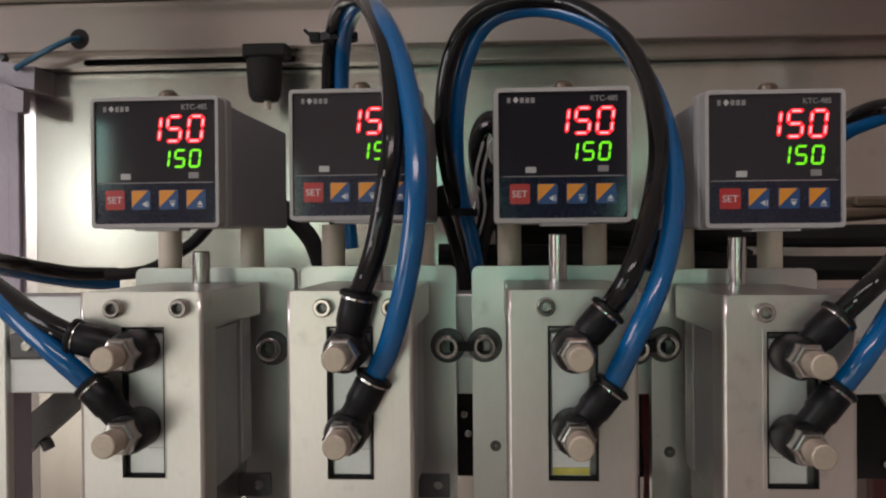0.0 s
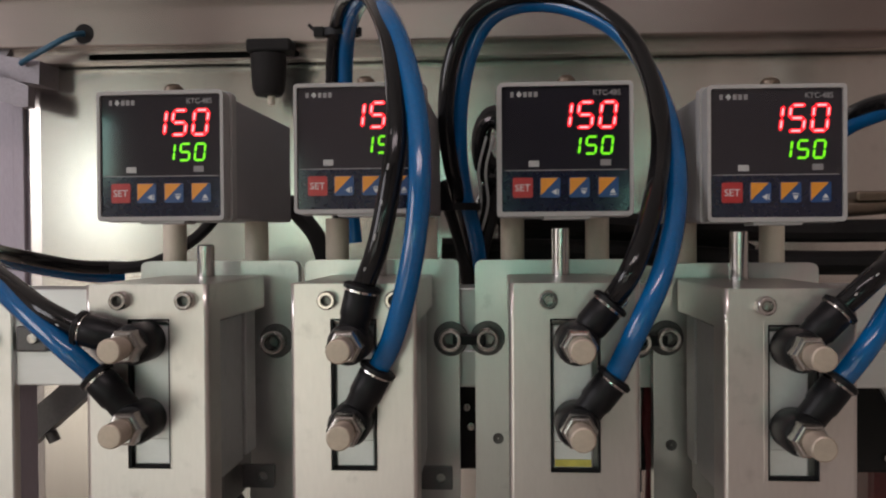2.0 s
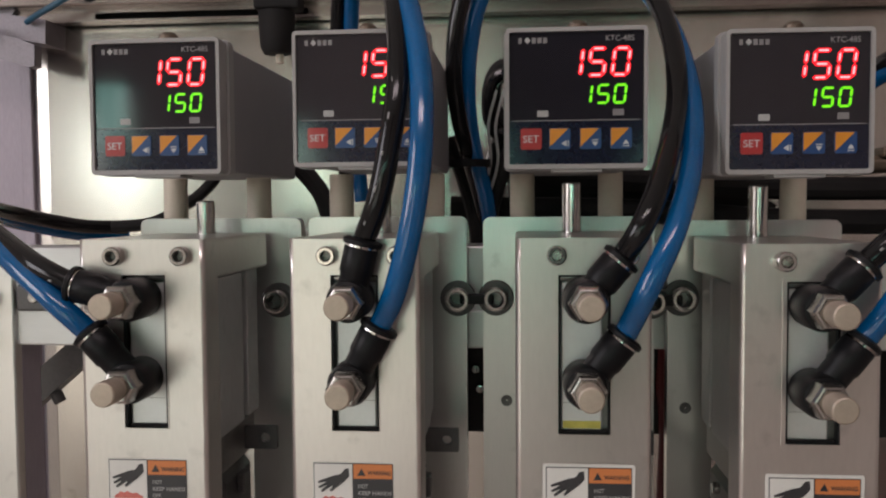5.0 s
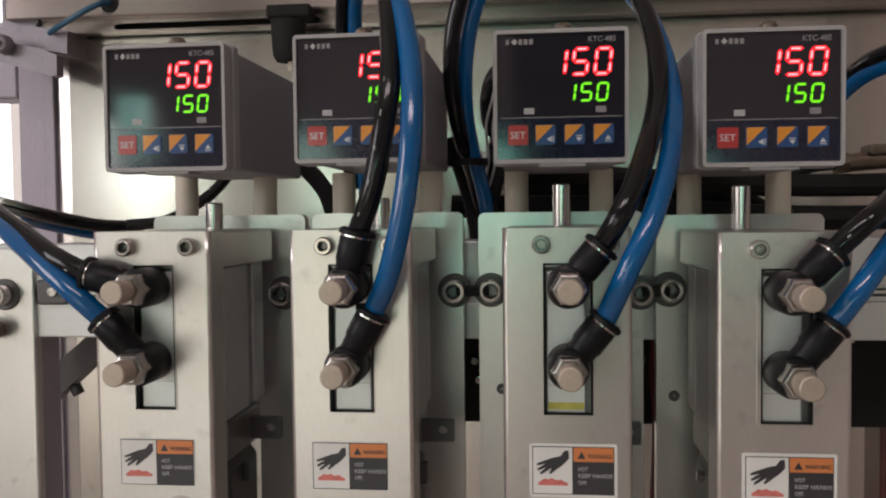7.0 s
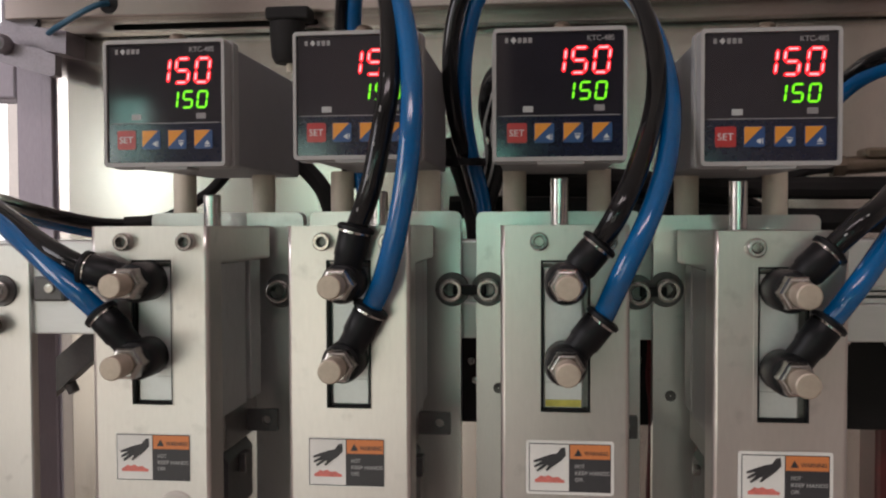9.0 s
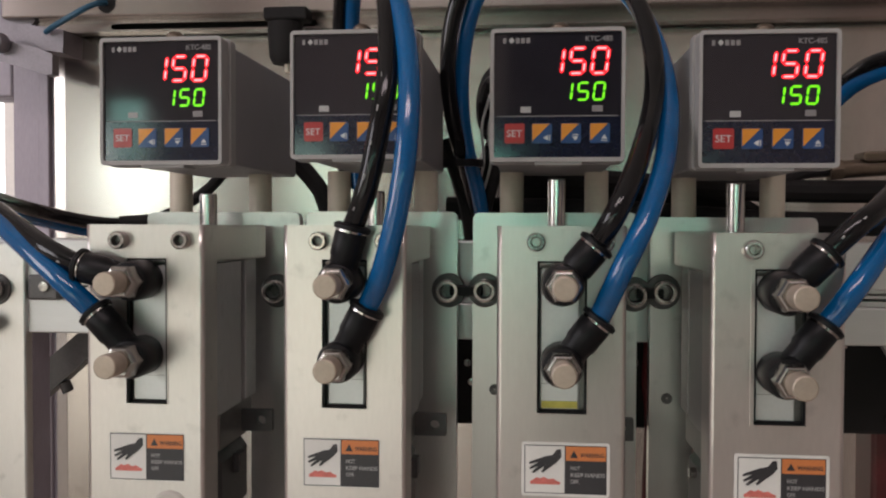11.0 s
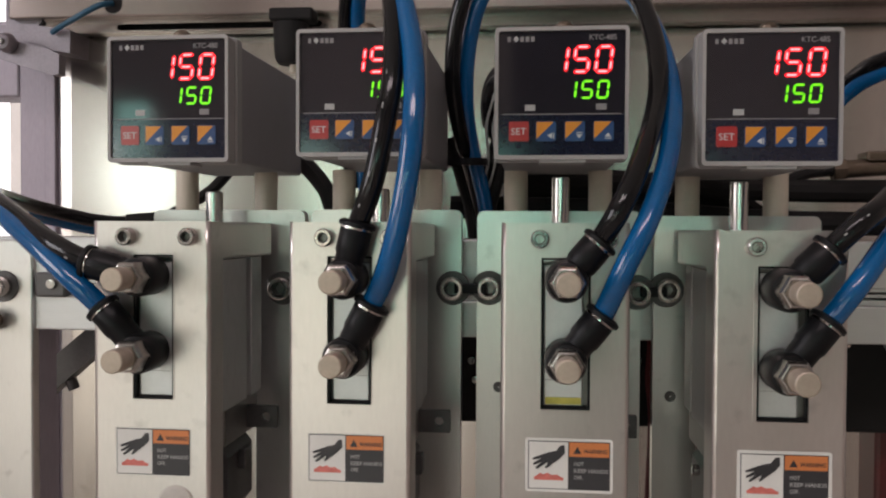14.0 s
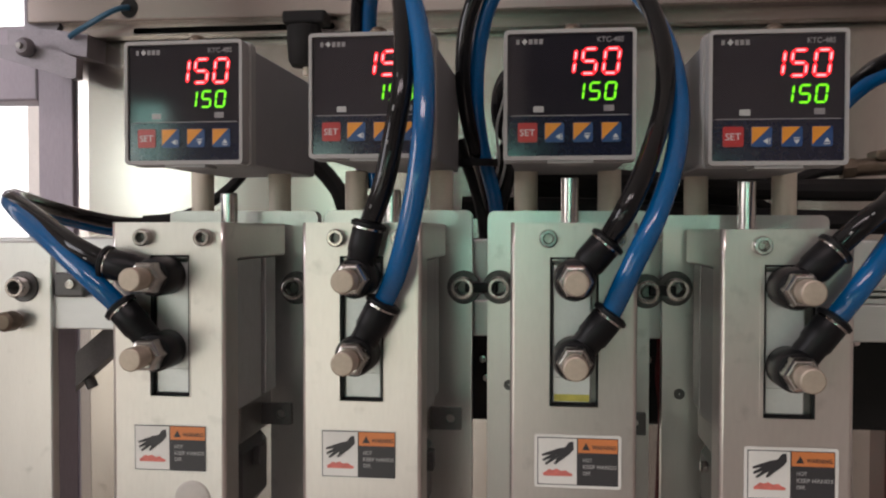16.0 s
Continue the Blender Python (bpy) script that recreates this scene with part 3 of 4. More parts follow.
    part("side_screw", rod(0.0022, (c - 0.0176, 0.345, 1.190), (c - 0.0204, 0.345, 1.190), 12), CHROME, ca, "bright screw head")
    for s in (-1, 1):
        part("jaw_screw", rod(0.0028, (c + s * 0.0150, 0.342, 1.2133), (c + s * 0.0150, 0.342, 1.2158), 14), CHROME, ca, "bright screw head")
    tab = holed(round_rect(c + 0.0150, c + 0.0312, 1.2000, 1.2092, 0.0006), [(c + 0.0265 + 0.0019 * math.cos(t), 1.2046 + 0.0019 * math.sin(t)) for t in [radians(180 + 18 * i) for i in range(20)]], 0.3520, 0.3545)
    part("side_tab", tab, DARKSTEEL, ca, "dark steel tab with a round hole")
    CARRIAGES.append(ca)
    sticker(1.1940 + dz, 1.2108 + dz, c + stick[0], c + stick[1], margin)
    return un


ENDS = (((-0.1431, 1.2713), (-0.1380, 1.2545)), ((-0.0470, 1.2842), (-0.0423, 1.2567)), ((0.0349, 1.2790), (0.0360, 1.2540)), ((0.1088, 1.2792), (0.1088, 1.2555)))
CENTRES = (-0.1243, -0.0511, 0.0246, 0.0966)
clamp(CENTRES[0], (-0.0069, 0.0084), (-0.0057, 0.0074), ENDS[0], (-0.0132, 0.0145), 1.2999)
clamp(CENTRES[1], (-0.0080, 0.0081), (-0.0066, 0.0068), ENDS[1], (-0.0146, 0.0125), 1.3010)
clamp(CENTRES[2], (-0.0082, 0.0088), (-0.0072, 0.0064), ENDS[2], (-0.0123, 0.0158), 1.3060, mark=True, margin=0.0010)
clamp(CENTRES[3], (-0.0076, 0.0094), (-0.0066, 0.0066), ENDS[3], (-0.0126, 0.0162), 1.3042, dz=-0.0022, margin=0.0011)

# ---- back plates with their bolts ----


def big_bolt(parent, x, z, y):
    b = part("washer", lathe([(0.0030, 0), (0.0076, 0), (0.0076, 0.0008), (0.0072, 0.0012), (0.0030, 0.0012)], (x, y, z), (x, y - 1, z), 28), DARKSTEEL, parent)
    socket_screw(b, x, y - 0.0012, z, 0.0052, "bolt_head", 0.0075, 0.60)


def back_plate(x0, x1, ztop, bolts, opening=None, holes=()):
    bp = thing("back_plate", "brushed steel back plate with rounded corners", "plate", "back plates")
    y0, y1 = 0.3805, 0.3868
    if opening:
        a, b, zt = opening
        out = round_rect(x0, x1, ZBOT, ztop, 0.003)
        inn = round_rect(a, b, ZBOT + 0.01, zt, 0.004)
        part("plate", holed(out, inn, y0, y1), PLATE, bp)
    else:
        part("plate", prism(round_rect(x0, x1, ZBOT, ztop, 0.003), y0, y1), PLATE, bp)
    part("mount_foot", box(x0 + 0.004, x1 - 0.004, y1, 0.4050, ztop - 0.0120, ztop - 0.0060), PLATE, bp)
    for x, z in bolts:
        big_bolt(bp, x, z, y0)
    for x, z in holes:
        part("thread_hole", lathe([(0.0024, -0.0001), (0.0024, 0.0003), (0.0012, 0.0003), (0, -0.0001)], (x, y0, z), (x, y0 - 1, z), 16), DARKSTEEL, bp)
    return bp


low_cap = thing("cover_plug", "pale low plastic plug on the clamp cover", "plug")
part("plug_face", lathe([(0, 0.0012), (0.0050, 0.0011), (0.0064, 0.0007), (0.0070, 0.0)], (-0.1150, 0.3000, 1.1835), (-0.1150, 0, 1.1835), 28), CASEWHITE, low_cap)

back_plate(-0.1600, -0.0890, 1.2923, [(-0.0990, 1.2570)], (-0.1350, -0.1115, 1.2022))
back_plate(-0.0858, -0.0180, 1.2926, [(-0.0216, 1.2580)], (-0.0640, -0.0400, 1.2022))
back_plate(-0.0110, 0.0602, 1.2922, [(-0.0056, 1.2582), (0.0588, 1.2570)], (0.0120, 0.0370, 1.2022), [(-0.0012, 1.2143)])
back_plate(0.0657, 0.1353, 1.2903, [(0.0710, 1.2583)], (0.0840, 0.1090, 1.2002), [(0.0732, 1.2120)])

for x0, x1, z in ((-0.0205, -0.0064, 1.2583), (0.0592, 0.0705, 1.2578)):
    single("link_bar", box(x0, x1, 0.3725, 0.3760, z - 0.0022, z + 0.0022, 0.0006), BLACKPLASTIC, "small black link between two plate bolts", "link", "links")

rail_nut = thing("rail_nut", "dark steel slot nut in the rail's groove", "nut")
part("nut_body", box(-0.2240, -0.2085, 0.3895, 0.3965, 1.2505, 1.2625, 0.0012), DARKSTEEL, rail_nut)
part("nut_screw", lathe([(0, 0.002), (0.0022, 0.0018), (0.0026, 0.0008), (0.0026, 0)], (-0.2150, 0.3895, 1.2570), (-0.2150, 0, 1.2570), 14), NICKEL, rail_nut, "bright screw head")

# neighbouring station at the end of the rail
nb = thing("end_plate", "brushed steel end plate with a deep edge", "plate")
part("plate", box(-0.262, -0.2255, 0.3905, 0.3965, 1.10, 1.2780, 0.0010), PLATE, nb)
part("edge_web", box(-0.2285, -0.2258, 0.3967, 0.4120, 1.10, 1.2778, 0.0004), FRAME, nb)
big_bolt(nb, -0.2400, 1.2555, 0.3905)
part("knob", lathe([(0, 0.012), (0.0035, 0.0118), (0.0048, 0.0105), (0.0050, 0.004), (0.0036, 0.003), (0.0036, 0), (0, 0)], (-0.2440, 0.3905, 1.2390), (-0.2440, 0, 1.2390), 20), BRONZE, nb, "dull bronze knob")
br = thing("diagonal_brace", "dark steel diagonal brace with a bolt", "brace")
part("brace_bar", prism([(-0.1960, 1.2552), (-0.1960, 1.2380), (-0.2640, 1.1795), (-0.2640, 1.1990)], 0.4450, 0.4560), DARKSTEEL, br)
part("brace_bolt", rod(0.0032, (-0.2400, 0.450, 1.2000), (-0.2375, 0.450, 1.1945), 12), DARKSTEEL, br)

# ---- temperature controllers ----
SEGS = {"0": "abcdef", "1": "bc", "5": "acdfg"}


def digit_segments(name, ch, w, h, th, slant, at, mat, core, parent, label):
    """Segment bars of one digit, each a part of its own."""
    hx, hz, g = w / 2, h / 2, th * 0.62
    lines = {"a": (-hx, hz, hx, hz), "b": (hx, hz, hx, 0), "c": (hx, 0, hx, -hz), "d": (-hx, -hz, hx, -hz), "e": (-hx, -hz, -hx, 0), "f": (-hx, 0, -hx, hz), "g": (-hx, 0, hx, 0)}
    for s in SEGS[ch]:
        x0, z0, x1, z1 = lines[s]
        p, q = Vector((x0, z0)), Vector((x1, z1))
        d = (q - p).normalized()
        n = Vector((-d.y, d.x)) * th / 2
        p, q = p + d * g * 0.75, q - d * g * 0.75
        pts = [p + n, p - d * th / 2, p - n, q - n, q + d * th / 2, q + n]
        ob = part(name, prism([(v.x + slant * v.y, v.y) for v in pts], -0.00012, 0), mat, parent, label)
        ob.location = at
        # pale bar over the segment: the glare in its middle put in as colour
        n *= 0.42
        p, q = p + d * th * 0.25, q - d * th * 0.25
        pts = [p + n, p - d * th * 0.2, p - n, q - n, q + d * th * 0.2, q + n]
        part("glare_core", prism([(v.x + slant * v.y, v.y) for v in pts], -0.00018, -0.00013), core, ob)


def flat(name, outline, y, mat, parent, t=0.0001, label=""):
    return part(name, prism(outline, y - t, y), mat, parent, label)


def controller():
    co = thing("temperature_controller", "grey square temperature controller with glowing red and green digits", "controller", "row of temperature controllers")
    h = 0.024
    part("bezel", holed(round_rect(-h, h, -h, h, 0.0016), round_rect(-0.0228, 0.0228, -0.0224, 0.0226, 0.0008), 0.0, 0.0072), CASE, co)
    part("bezel_skirt", holed(round_rect(-0.0246, 0.0246, -0.0243, 0.0246, 0.0018), round_rect(-0.021, 0.021, -0.021, 0.021, 0.0008), 0.0082, 0.0135), CASE, co)
    part("case", prism(round_rect(-0.0230, 0.0230, -0.0230, 0.0230, 0.0012), 0.0030, 0.100), BODY, co, "dark grey plastic case")
    part("bottom_lip", box(-0.008, 0.009, 0.0005, 0.012, -0.0252, -0.0238, 0.0004), CASE, co)
    part("top_screw", lathe([(0, 0.0042), (0.0022, 0.0040), (0.0034, 0.0028), (0.0036, 0.0012), (0.0028, 0.0010), (0.0028, -0.001)], (0.0012, 0.0110, 0.0240), (0.0012, 0.0097, 1), 18), BRONZE, co, "domed metal screw")
    y = 0.0012
    flat("display_panel", [(-0.0227, -0.0075), (0.0227, -0.0075), (0.0227, 0.0225), (-0.0227, 0.0225)], y, PANEL, co, label="glossy black display window")
    flat("key_panel", [(-0.0227, -0.0223), (0.0227, -0.0223), (0.0227, -0.0076), (-0.0227, -0.0076)], y, NAVY, co, label="glossy navy key field")
    flat("divider", [(-0.0214, -0.00765), (0.0214, -0.00765), (0.0214, -0.0073), (-0.0214, -0.0073)], y - 0.00012, DIMINK, co)
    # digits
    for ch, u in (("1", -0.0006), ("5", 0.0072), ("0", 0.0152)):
        digit_segments("red_segment", ch, 0.0051, 0.0089, 0.00155, 0.12, (u, y - 0.00014, 0.0122), REDLED, REDGLARE, co, "glowing red digit segment")
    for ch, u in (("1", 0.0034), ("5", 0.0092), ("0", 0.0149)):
        digit_segments("green_segment", ch, 0.0035, 0.0060, 0.00096, 0.12, (u, y - 0.00014, 0.0013), GREENLED, GREENGLARE, co, "glowing green digit segment")
    flat("indicator", round_rect(-0.0132, -0.0094, -0.0062, -0.0040, 0.0003, 2), y - 0.00012, GREYINK, co)
    flat("indicator", round_rect(0.0124, 0.0162, -0.0060, -0.0038, 0.0003, 2), y - 0.00012, DIMINK, co)
    # maker's mark as plain bars
    for a, b in ((-0.0196, -0.0184), (-0.0150, -0.0136), (-0.0131, -0.0117), (-0.0112, -0.0098)):
        flat("mark", [(a, 0.0188), (b, 0.0188), (b, 0.0207), (a, 0.0207)], y - 0.00012, DIMINK, co)
    flat("mark", [(-0.0176, 0.0198), (-0.0165, 0.0186), (-0.0154, 0.0198), (-0.0165, 0.0210)], y - 0.00012, GREYINK, co)
    writing("model_number", "KTC-48S", 0.0027, 0.0098, y - 0.00016, 0.0192, DIMINK, co, 0.0098, 0.00004)
    # keys
    k, r = 0.0036, 0.0007
    for i, u in enumerate((-0.0153, -0.0055, 0.0049, 0.0152)):
        z = -0.0137
        if i == 0:
            key = part("key", prism(round_rect(u - k, u + k, z - k, z + k, r), y - 0.0005, y - 0.0001), REDKEY, co, "red set key")
            writing("key_word", "SET", 0.0035, u - 0.0029, y - 0.00056, z - 0.0012, WHITEINK, key, 0.0056)
            continue
        key = part("key", prism(round_rect(u - k, u + k, z - k, z + k, r), y - 0.0005, y - 0.0001), BLUEKEY, co, "blue and orange arrow key")
        part("orange_half", prism([(u - k + 0.0002, z - k + 0.0008), (u + k - 0.0008, z + k - 0.0002), (u - k + 0.0002, z + k - 0.0002)], y - 0.00060, y - 0.00052), ORANGEKEY, key)
        gx, gz, s = u + 0.0016, z - 0.0016, 0.0011
        if i == 1:
            pts, bars = [(gx - s, gz), (gx + s * 0.6, gz - s), (gx + s * 0.6, gz + s)], (gx + s * 0.95, gx + s * 1.25, gz - s, gz + s)
        elif i == 2:
            pts, bars = [(gx, gz - s), (gx + s, gz + s * 0.4), (gx - s, gz + s * 0.4)], (gx - s, gx + s, gz + s * 0.8, gz + s * 1.1)
        else:
            pts, bars = [(gx - s, gz - s * 0.4), (gx + s, gz - s * 0.4), (gx, gz + s)], (gx - s, gx + s, gz - s * 1.1, gz - s * 0.8)
        bm = prism(pts, y - 0.00064, y - 0.00054)
        prism([(bars[0], bars[2]), (bars[1], bars[2]), (bars[1], bars[3]), (bars[0], bars[3])], y - 0.00064, y - 0.00054, bm)
        part("arrow", bm, WHITEINK, key)
    return co


first = controller()
SPOTS = ((-0.1252, 1.3330, 1.0, 0.3160), (-0.0521, 1.3352, 0.5, 0.3195), (0.0233, 1.3335, 0.0, 0.3155), (0.0963, 1.3308, -1.0, 0.3125))
for i, (x, z, turn, y) in enumerate(SPOTS):
    m = pose(x, y, z, 0, 0, -turn)
    if i == 0:
        first.matrix_basis = m
    else:
        copy_thing(first, m)

for pair in ((-0.1493, -0.1111), (-0.0738, -0.0334), (0.0057, 0.0435), (0.0818, 0.1199)):
    for x in pair:
        single("standoff", rod(0.0053, (x, 0.3935, 1.2840), (x, 0.3935, 1.3112), 24), NYLON, "ivory nylon standoff under a controller", "standoff", "controller standoffs")

# ---- air tubes ----
T2K = [(-0.0441, 0.29, 1.2888), (-0.0408, 0.288, 1.299), (-0.0369, 0.288, 1.3174), (-0.0349, 0.293, 1.3364), (-0.0372, 0.308, 1.3618), (-0.0426, 0.325, 1.3819), (-0.0543, 0.36, 1.4029), (-0.0694, 0.4, 1.4127), (-0.0803, 0.43, 1.406), (-0.0851, 0.445, 1.3866), (-0.0874, 0.455, 1.3531), (-0.0831, 0.455, 1.3057)]
T2B = [(-0.0399, 0.29, 1.2599), (-0.0356, 0.286, 1.2697), (-0.0295, 0.282, 1.2918), (-0.0265, 0.283, 1.3152), (-0.0275, 0.293, 1.34), (-0.0328, 0.308, 1.3637), (-0.0409, 0.325, 1.3839), (-0.0526, 0.36, 1.4019), (-0.0647, 0.4, 1.4087), (-0.0742, 0.43, 1.4031), (-0.0784, 0.445, 1.3836), (-0.0797, 0.455, 1.347), (-0.0757, 0.455, 1.2997)]
T3K = [(0.0372, 0.29, 1.2819), (0.0417, 0.286, 1.2912), (0.0504, 0.3, 1.3094), (0.0588, 0.325, 1.3345), (0.0595, 0.345, 1.3605), (0.0519, 0.365, 1.3861), (0.0316, 0.38, 1.4046), (0.0065, 0.388, 1.4087), (-0.011, 0.392, 1.4015), (-0.0209, 0.395, 1.3835), (-0.0242, 0.4, 1.3589), (-0.0221, 0.41, 1.334), (-0.0164, 0.43, 1.3105), (-0.0118, 0.44, 1.2879)]
T3B = [(0.0371, 0.29, 1.2608), (0.0436, 0.285, 1.2724), (0.0525, 0.29, 1.291), (0.0611, 0.31, 1.3135), (0.0649, 0.335, 1.3397), (0.0603, 0.355, 1.3668), (0.0489, 0.368, 1.3876), (0.0318, 0.382, 1.401), (0.014, 0.392, 1.4061), (-0.0023, 0.397, 1.4023), (-0.0121, 0.4, 1.3882), (-0.0174, 0.405, 1.3673), (-0.0186, 0.41, 1.3445), (-0.0165, 0.42, 1.3238), (-0.0115, 0.43, 1.3021), (-0.009, 0.44, 1.2822)]
T1K = [(-0.1468, 0.292, 1.2722), (-0.1588, 0.296, 1.2778), (-0.1797, 0.31, 1.2863), (-0.1989, 0.325, 1.2933), (-0.2166, 0.345, 1.2975), (-0.2283, 0.37, 1.2985), (-0.2239, 0.39, 1.2943), (-0.2013, 0.402, 1.2883), (-0.184, 0.415, 1.287)]
T1B = [(-0.1362, 0.29, 1.2526), (-0.1479, 0.29, 1.2647), (-0.1633, 0.296, 1.2751), (-0.182, 0.308, 1.2847), (-0.2008, 0.325, 1.2921), (-0.2167, 0.345, 1.2963), (-0.2284, 0.37, 1.2954), (-0.2227, 0.388, 1.2904), (-0.1992, 0.398, 1.2844), (-0.1816, 0.41, 1.2821)]
T4K = [(0.1123, 0.29, 1.2809), (0.119, 0.292, 1.2869), (0.1295, 0.3, 1.2935), (0.147, 0.32, 1.3061), (0.1678, 0.35, 1.3254), (0.1787, 0.38, 1.3478), (0.1757, 0.4, 1.3608), (0.1684, 0.415, 1.3607), (0.1627, 0.43, 1.3549), (0.1505, 0.44, 1.3399)]
T4B = [(0.1105, 0.29, 1.2567), (0.1168, 0.29, 1.2653), (0.1289, 0.298, 1.2787), (0.1469, 0.315, 1.296), (0.1696, 0.345, 1.3184), (0.1832, 0.38, 1.3431), (0.1804, 0.4, 1.3575), (0.1709, 0.415, 1.3563), (0.1627, 0.43, 1.3504), (0.1506, 0.44, 1.3357)]

for pts, depths in ((T1K, (0.385, 0.43, 0.462, 0.48)), (T1B, (0.39, 0.44, 0.472, 0.49))):
    for i, y in enumerate(depths):
        x0, y0, z0 = pts[i - 4]
        pts[i - 4] = (x0 * y / y0, y, 1.291 + (z0 - 1.291) * y / y0)

for k, pair in enumerate(((T1K, T1B), (T2K, T2B), (T3K, T3B), (T4K, T4B))):
    for j, pts in enumerate(pair):
        a, b = Vector((CENTRES[k], (1.2668, 1.2397)[j])), Vector(ENDS[k][j])
        drop = -0.0022 if k == 3 else 0.0
        pts[0] = (b.x, 0.2925, b.y + drop)
        b = a.lerp(b, 0.7)
        pts.insert(0, (b.x, 0.2925, b.y + drop))
R = 0.0038
for name, pts, mat, text in (("black_air_tube", T1K, BLACKTUBE, "glossy black air tube in a hairpin bend"), ("blue_air_tube", T1B, BLUETUBE, "glossy blue air tube in a hairpin bend"),
                             ("black_air_tube", T2K, BLACKTUBE, "glossy black air tube arching over a controller"), ("blue_air_tube", T2B, BLUETUBE, "glossy blue air tube arching over a controller"),
                             ("black_air_tube", T3K, BLACKTUBE, "glossy black air tube in a wide loop"), ("blue_air_tube", T3B, BLUETUBE, "glossy blue air tube in a wide loop"),
                             ("black_air_tube", T4K, BLACKTUBE, "glossy black air tube bending round a controller"), ("blue_air_tube", T4B, BLUETUBE, "glossy blue air tube bending round a controller")):
    tube = single(name, hose(pts, R), mat, text, "air tube", "air tubes")
    if mat == BLACKTUBE:
        path = spline(pts)
        for i in range(12, min(len(path) - 3, 60), 5):
            a, b = path[i], path[i + 1]
            side = (b - a).cross(Vector((0, 1, 0))).normalized() * 0.0012
            q = [p + side + Vector((0, -R * 0.962, 0)) for p in (a, a.lerp(b, 0.6 + 0.3 * (i % 2)))]
            part("printed_mark", rod(0.00032, q[0], q[1], 6, 0.00005), GREYINK, tube, "faint grey printing")

# ---- cables behind the controllers ----
for pts, r in (([(-0.02, 0.455, 1.316), (0.06, 0.45, 1.309), (0.14, 0.45, 1.3045), (0.22, 0.45, 1.3045), (0.30, 0.45, 1.306)], 0.0058),
               ([(-0.03, 0.46, 1.296), (0.06, 0.458, 1.294), (0.14, 0.455, 1.2885), (0.22, 0.455, 1.2880), (0.30, 0.455, 1.288)], 0.0062),
               ([(-0.0, 0.472, 1.304), (0.06, 0.47, 1.304), (0.105, 0.468, 1.303), (0.13, 0.468, 1.290)], 0.0085),
               ([(-0.122, 0.434, 1.334), (-0.106, 0.432, 1.320), (-0.094, 0.428, 1.308), (-0.088, 0.425, 1.298), (-0.080, 0.425, 1.27)], 0.0045),
               ([(-0.128, 0.436, 1.334), (-0.140, 0.434, 1.318), (-0.150, 0.43, 1.305), (-0.160, 0.425, 1.297), (-0.172, 0.420, 1.290), (-0.19, 0.415, 1.288)], 0.0030),
               ([(-0.030, 0.44, 1.330), (-0.022, 0.44, 1.310), (-0.016, 0.44, 1.285), (-0.014, 0.44, 1.25)], 0.0040),
               ([(0.004, 0.44, 1.335), (-0.004, 0.44, 1.312), (-0.010, 0.44, 1.285), (-0.012, 0.44, 1.24)], 0.0035)):
    single("black_cable", hose(pts, r, 10, 5), RUBBER, "black rubber cable behind the controllers", "cable", "cables")
single("red_cable", hose([(0.0700, 0.424, 1.2420), (0.0712, 0.423, 1.2280), (0.0705, 0.424, 1.2120), (0.0722, 0.425, 1.1920), (0.0710, 0.426, 1.1500)], 0.0024, 10, 5), REDCABLE, "dark red cable in the gap between two back plates", "cable", "cables")
coil = thing("cable_coil", "black cable coiled between two controllers", "cable")
for k, (cx, cy, cz, r0, r1, th) in enumerate(((-0.002, 0.446, 1.349, 0.0085, 0.0175, 0.0036), (-0.0035, 0.438, 1.346, 0.0070, 0.0150, 0.0032), (0.001, 0.452, 1.352, 0.0090, 0.0140, 0.0036))):
    pts = [(cx + r0 * math.cos(radians(a)), cy + 0.004 * math.sin(radians(a * 0.5 + 40 * k)), cz + r1 * math.sin(radians(a))) for a in range(-60, 331, 30)]
    part("loop", hose(pts, th, 10, 4), BLACKTUBE if k == 1 else RUBBER, coil)
part("lead", hose([(-0.004, 0.44, 1.331), (-0.009, 0.44, 1.318), (-0.011, 0.442, 1.30), (-0.012, 0.445, 1.27)], 0.003, 10, 5), BLACKTUBE, coil)
for dx in (0.0, 0.0035):
    part("wire", hose([(-0.006 + dx, 0.432, 1.352), (-0.010 + dx, 0.430, 1.335), (-0.009 + dx, 0.432, 1.318), (-0.014 + dx, 0.436, 1.300)], 0.0007, 6, 5), GREYINK, coil, "thin grey wire")


def cable_tie(centre, rx, rz, width, tail):
    """A black strap round two tubes, with its head and a cut tail."""
    tie = thing("cable_tie", "black nylon cable tie round two air tubes", "cable tie", "cable ties")
    c = Vector(centre)
    bm = bmesh.new()
    n = 20
    rings = []
    for i in range(n):
        a = math.tau * i / n
        d = Vector((math.cos(a) * rx, math.sin(a) * rz, 0))
        rings.append([bm.verts.new(c + d * k + Vector((0, 0, h))) for k, h in ((1, -width), (1.12, -width), (1.12, width), (1, width))])
    for i in range(n):
        a, b = rings[i], rings[(i + 1) % n]
        for k in range(4):
            bm.faces.new((a[k], a[(k + 1) % 4], b[(k + 1) % 4], b[k]))
    part("strap", bm, BLACKPLASTIC, tie)
    hx = c.x - rx - 0.003
    part("head", box(hx - 0.0022, hx + 0.0030, c.y - 0.003, c.y + 0.003, c.z - 0.0025, c.z + 0.0025, 0.0005), BLACKPLASTIC, tie)
    part("tail", hose([(hx, c.y, c.z), (hx - 0.003, c.y, c.z + tail * 0.5), (hx - 0.005, c.y - 0.001, c.z + tail)], 0.0009, 6, 4), BLACKPLASTIC, tie)


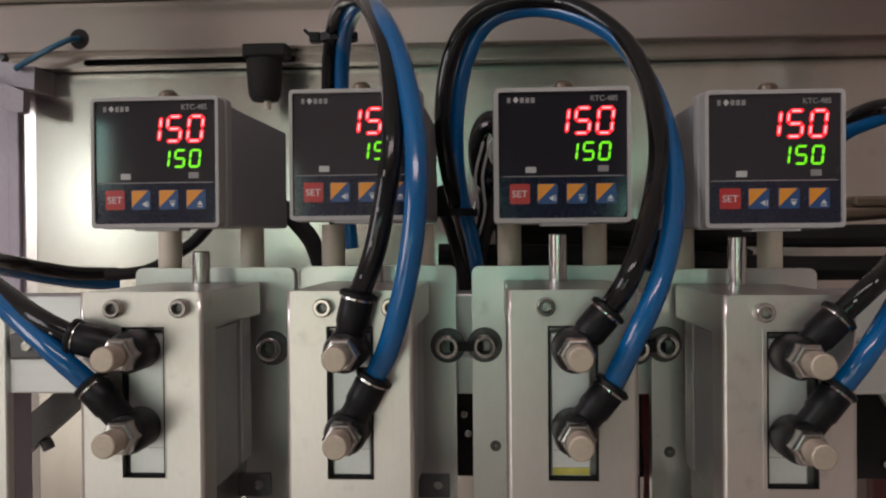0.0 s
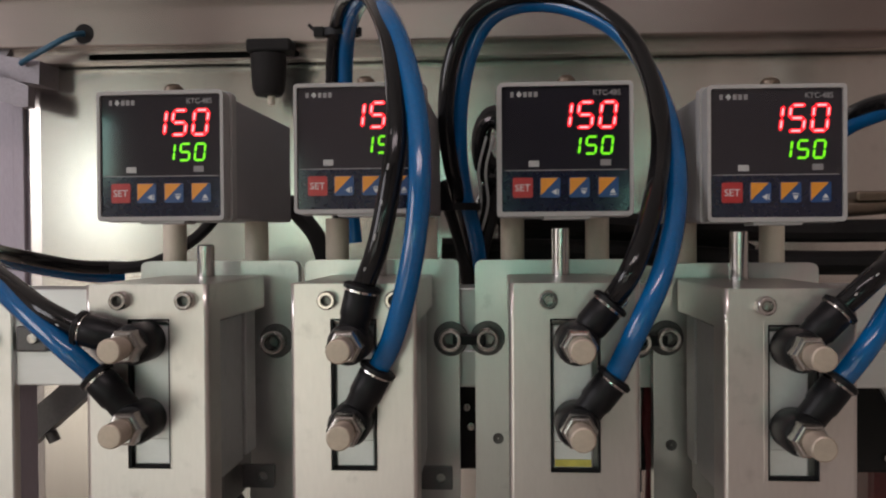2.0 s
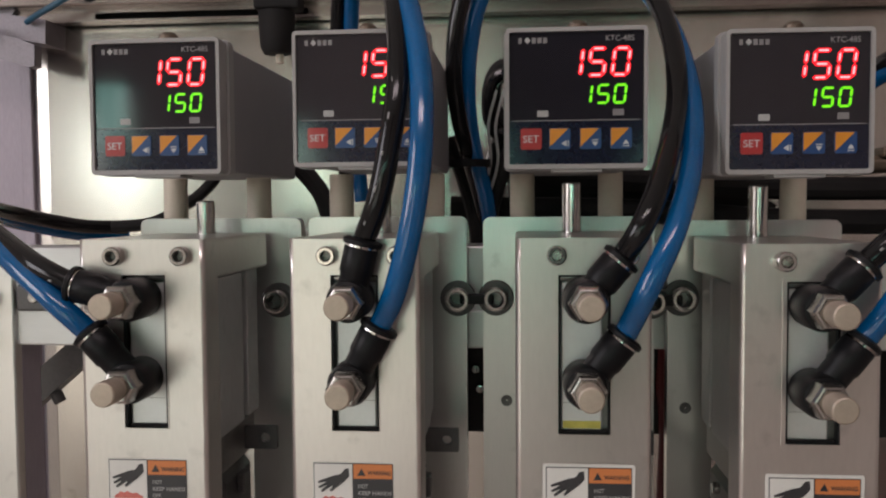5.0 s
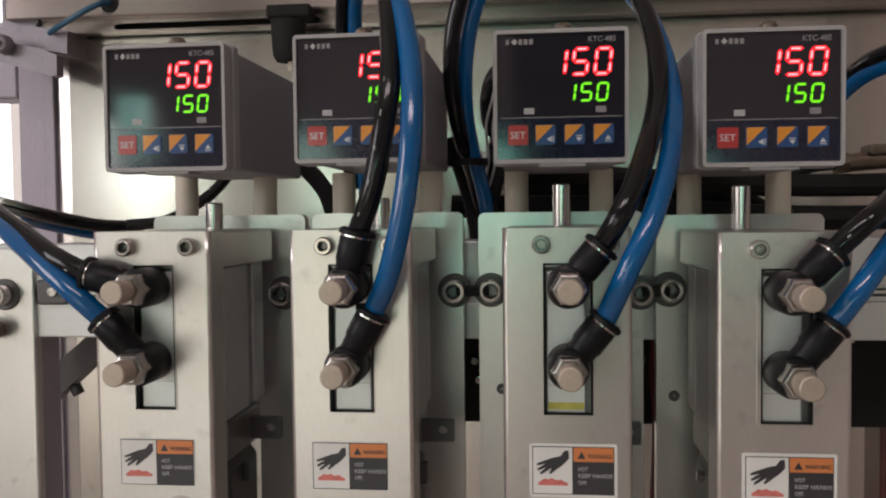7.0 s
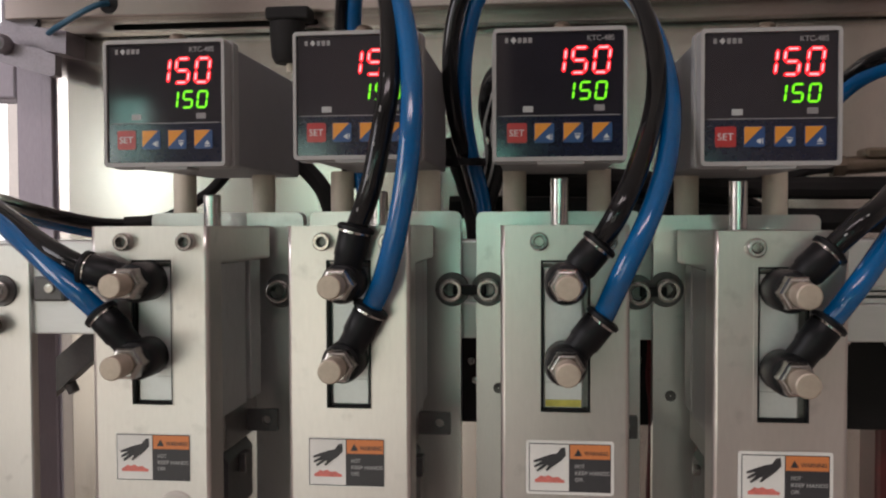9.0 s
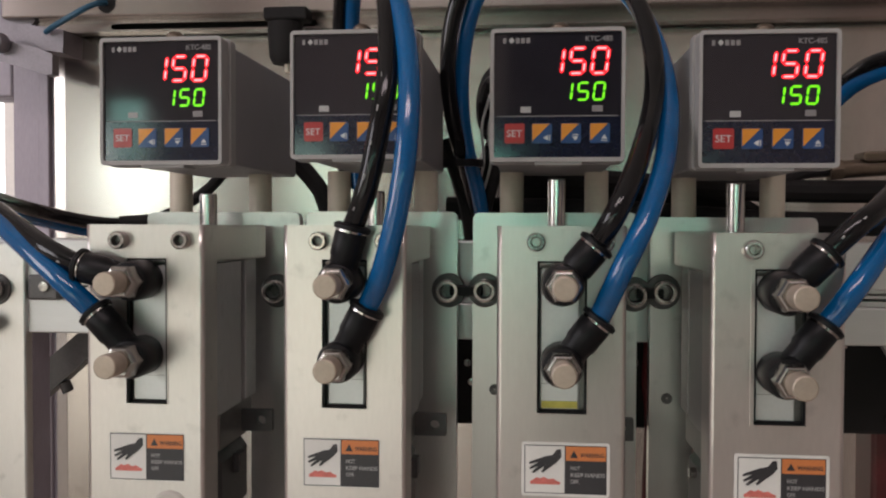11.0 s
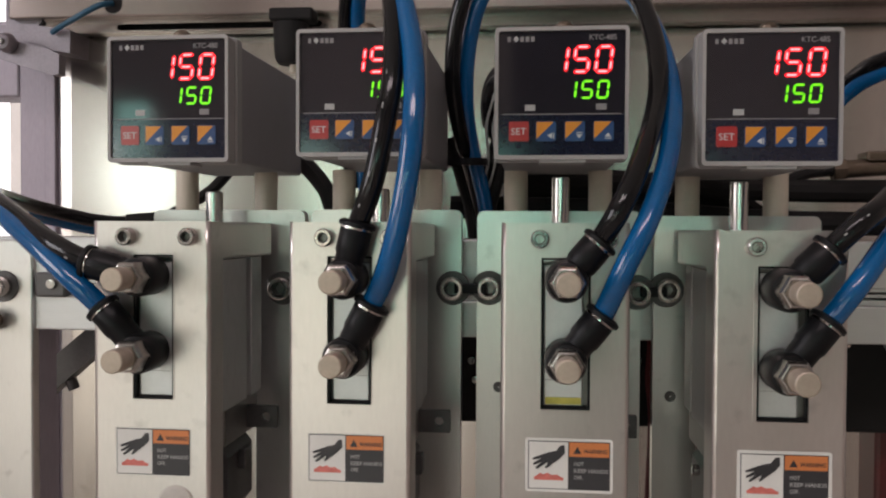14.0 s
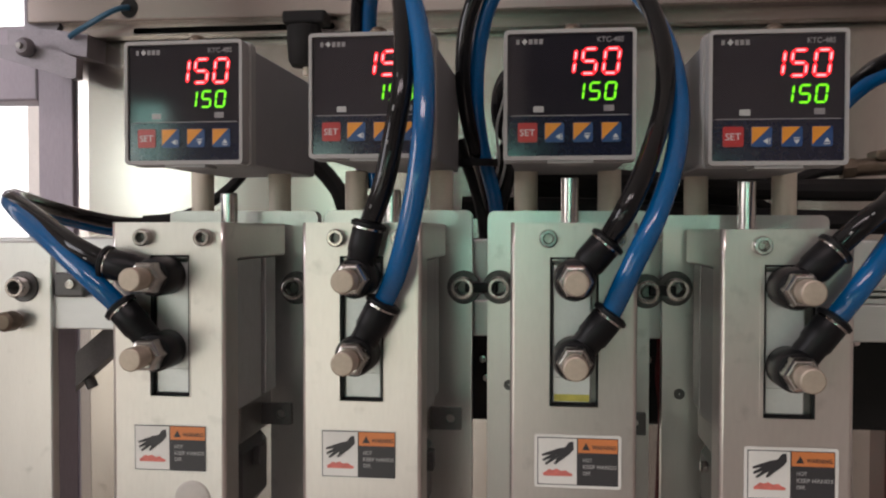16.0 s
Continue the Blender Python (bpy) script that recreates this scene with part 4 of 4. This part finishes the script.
cable_tie((-0.0772, 0.430, 1.4045), 0.0088, 0.0052, 0.0019, 0.004)
cable_tie((-0.0190, 0.4230, 1.3170), 0.0092, 0.0060, 0.0018, -0.003)
tee = thing("tee_fitting", "dull bronze tee fitting on a black cable", "fitting")
part("tee_body", rod(0.0046, (0.1660, 0.452, 1.3150), (0.2100, 0.452, 1.3180), 18, 0.001), BRONZE, tee)
part("tee_nut", lathe([(0, 0), (0.0056, 0), (0.0056, 0.006), (0, 0.006)], (0.163, 0.452, 1.3148), (0.2, 0.452, 1.3174), 6), BRONZE, tee)
part("tee_block", box(0.178, 0.215, 0.446, 0.461, 1.3188, 1.3240, 0.0015), BRONZE, tee)
part("tee_lead", hose([(0.164, 0.452, 1.3148), (0.152, 0.452, 1.3135), (0.140, 0.45, 1.309), (0.122, 0.45, 1.304)], 0.0030, 10, 5), RUBBER, tee)
single("red_post", box(0.1850, 0.225, 0.448, 0.472, 1.02, 1.1865, 0.002), REDPAINT, "red painted post under the dark box", "post")
single("corner_bracket", prism([(0.1740, 1.2340), (0.2150, 1.2340), (0.2150, 1.2060), (0.1840, 1.2180)], 0.4140, 0.4180), GREYSTEEL, "dull grey steel corner bracket before the dark box", "bracket")
sw = thing("dark_box", "dark box mounted below the rail", "box")
part("box_body", box(-0.075, 0.34, 0.43, 0.47, 1.187, 1.2335, 0.002), RUBBER, sw)
for x, z in ((-0.0165, 1.2185), (-0.0145, 1.2090), (0.0655, 1.2200), (0.163, 1.2300), (0.185, 1.1950)):
    part("box_screw", lathe([(0, 0.003), (0.0018, 0.0027), (0.0024, 0.0012), (0.0024, 0)], (x, 0.43, z), (x, 0, z), 14), CHROME, sw, "bright screw head")


def motions():
    """The carriages and their rods drop for a moment every 2.8 s."""
    steps = ((-0.23, 0.0), (-0.15, -0.0022), (-0.06, -0.0174), (0.0, -0.0180), (0.06, -0.0164), (0.15, -0.0056), (0.24, 0.0))
    for ca in CARRIAGES:
        rows = [(0.0, pose(0, 0, 0))]
        for k in range(6):
            rows += [(1.55 + 2.8 * k + dt, pose(0, 0, dz)) for dt, dz in steps]
        rows.append((16.0, pose(0, 0, 0)))
        walk(ca, rows)


motions()
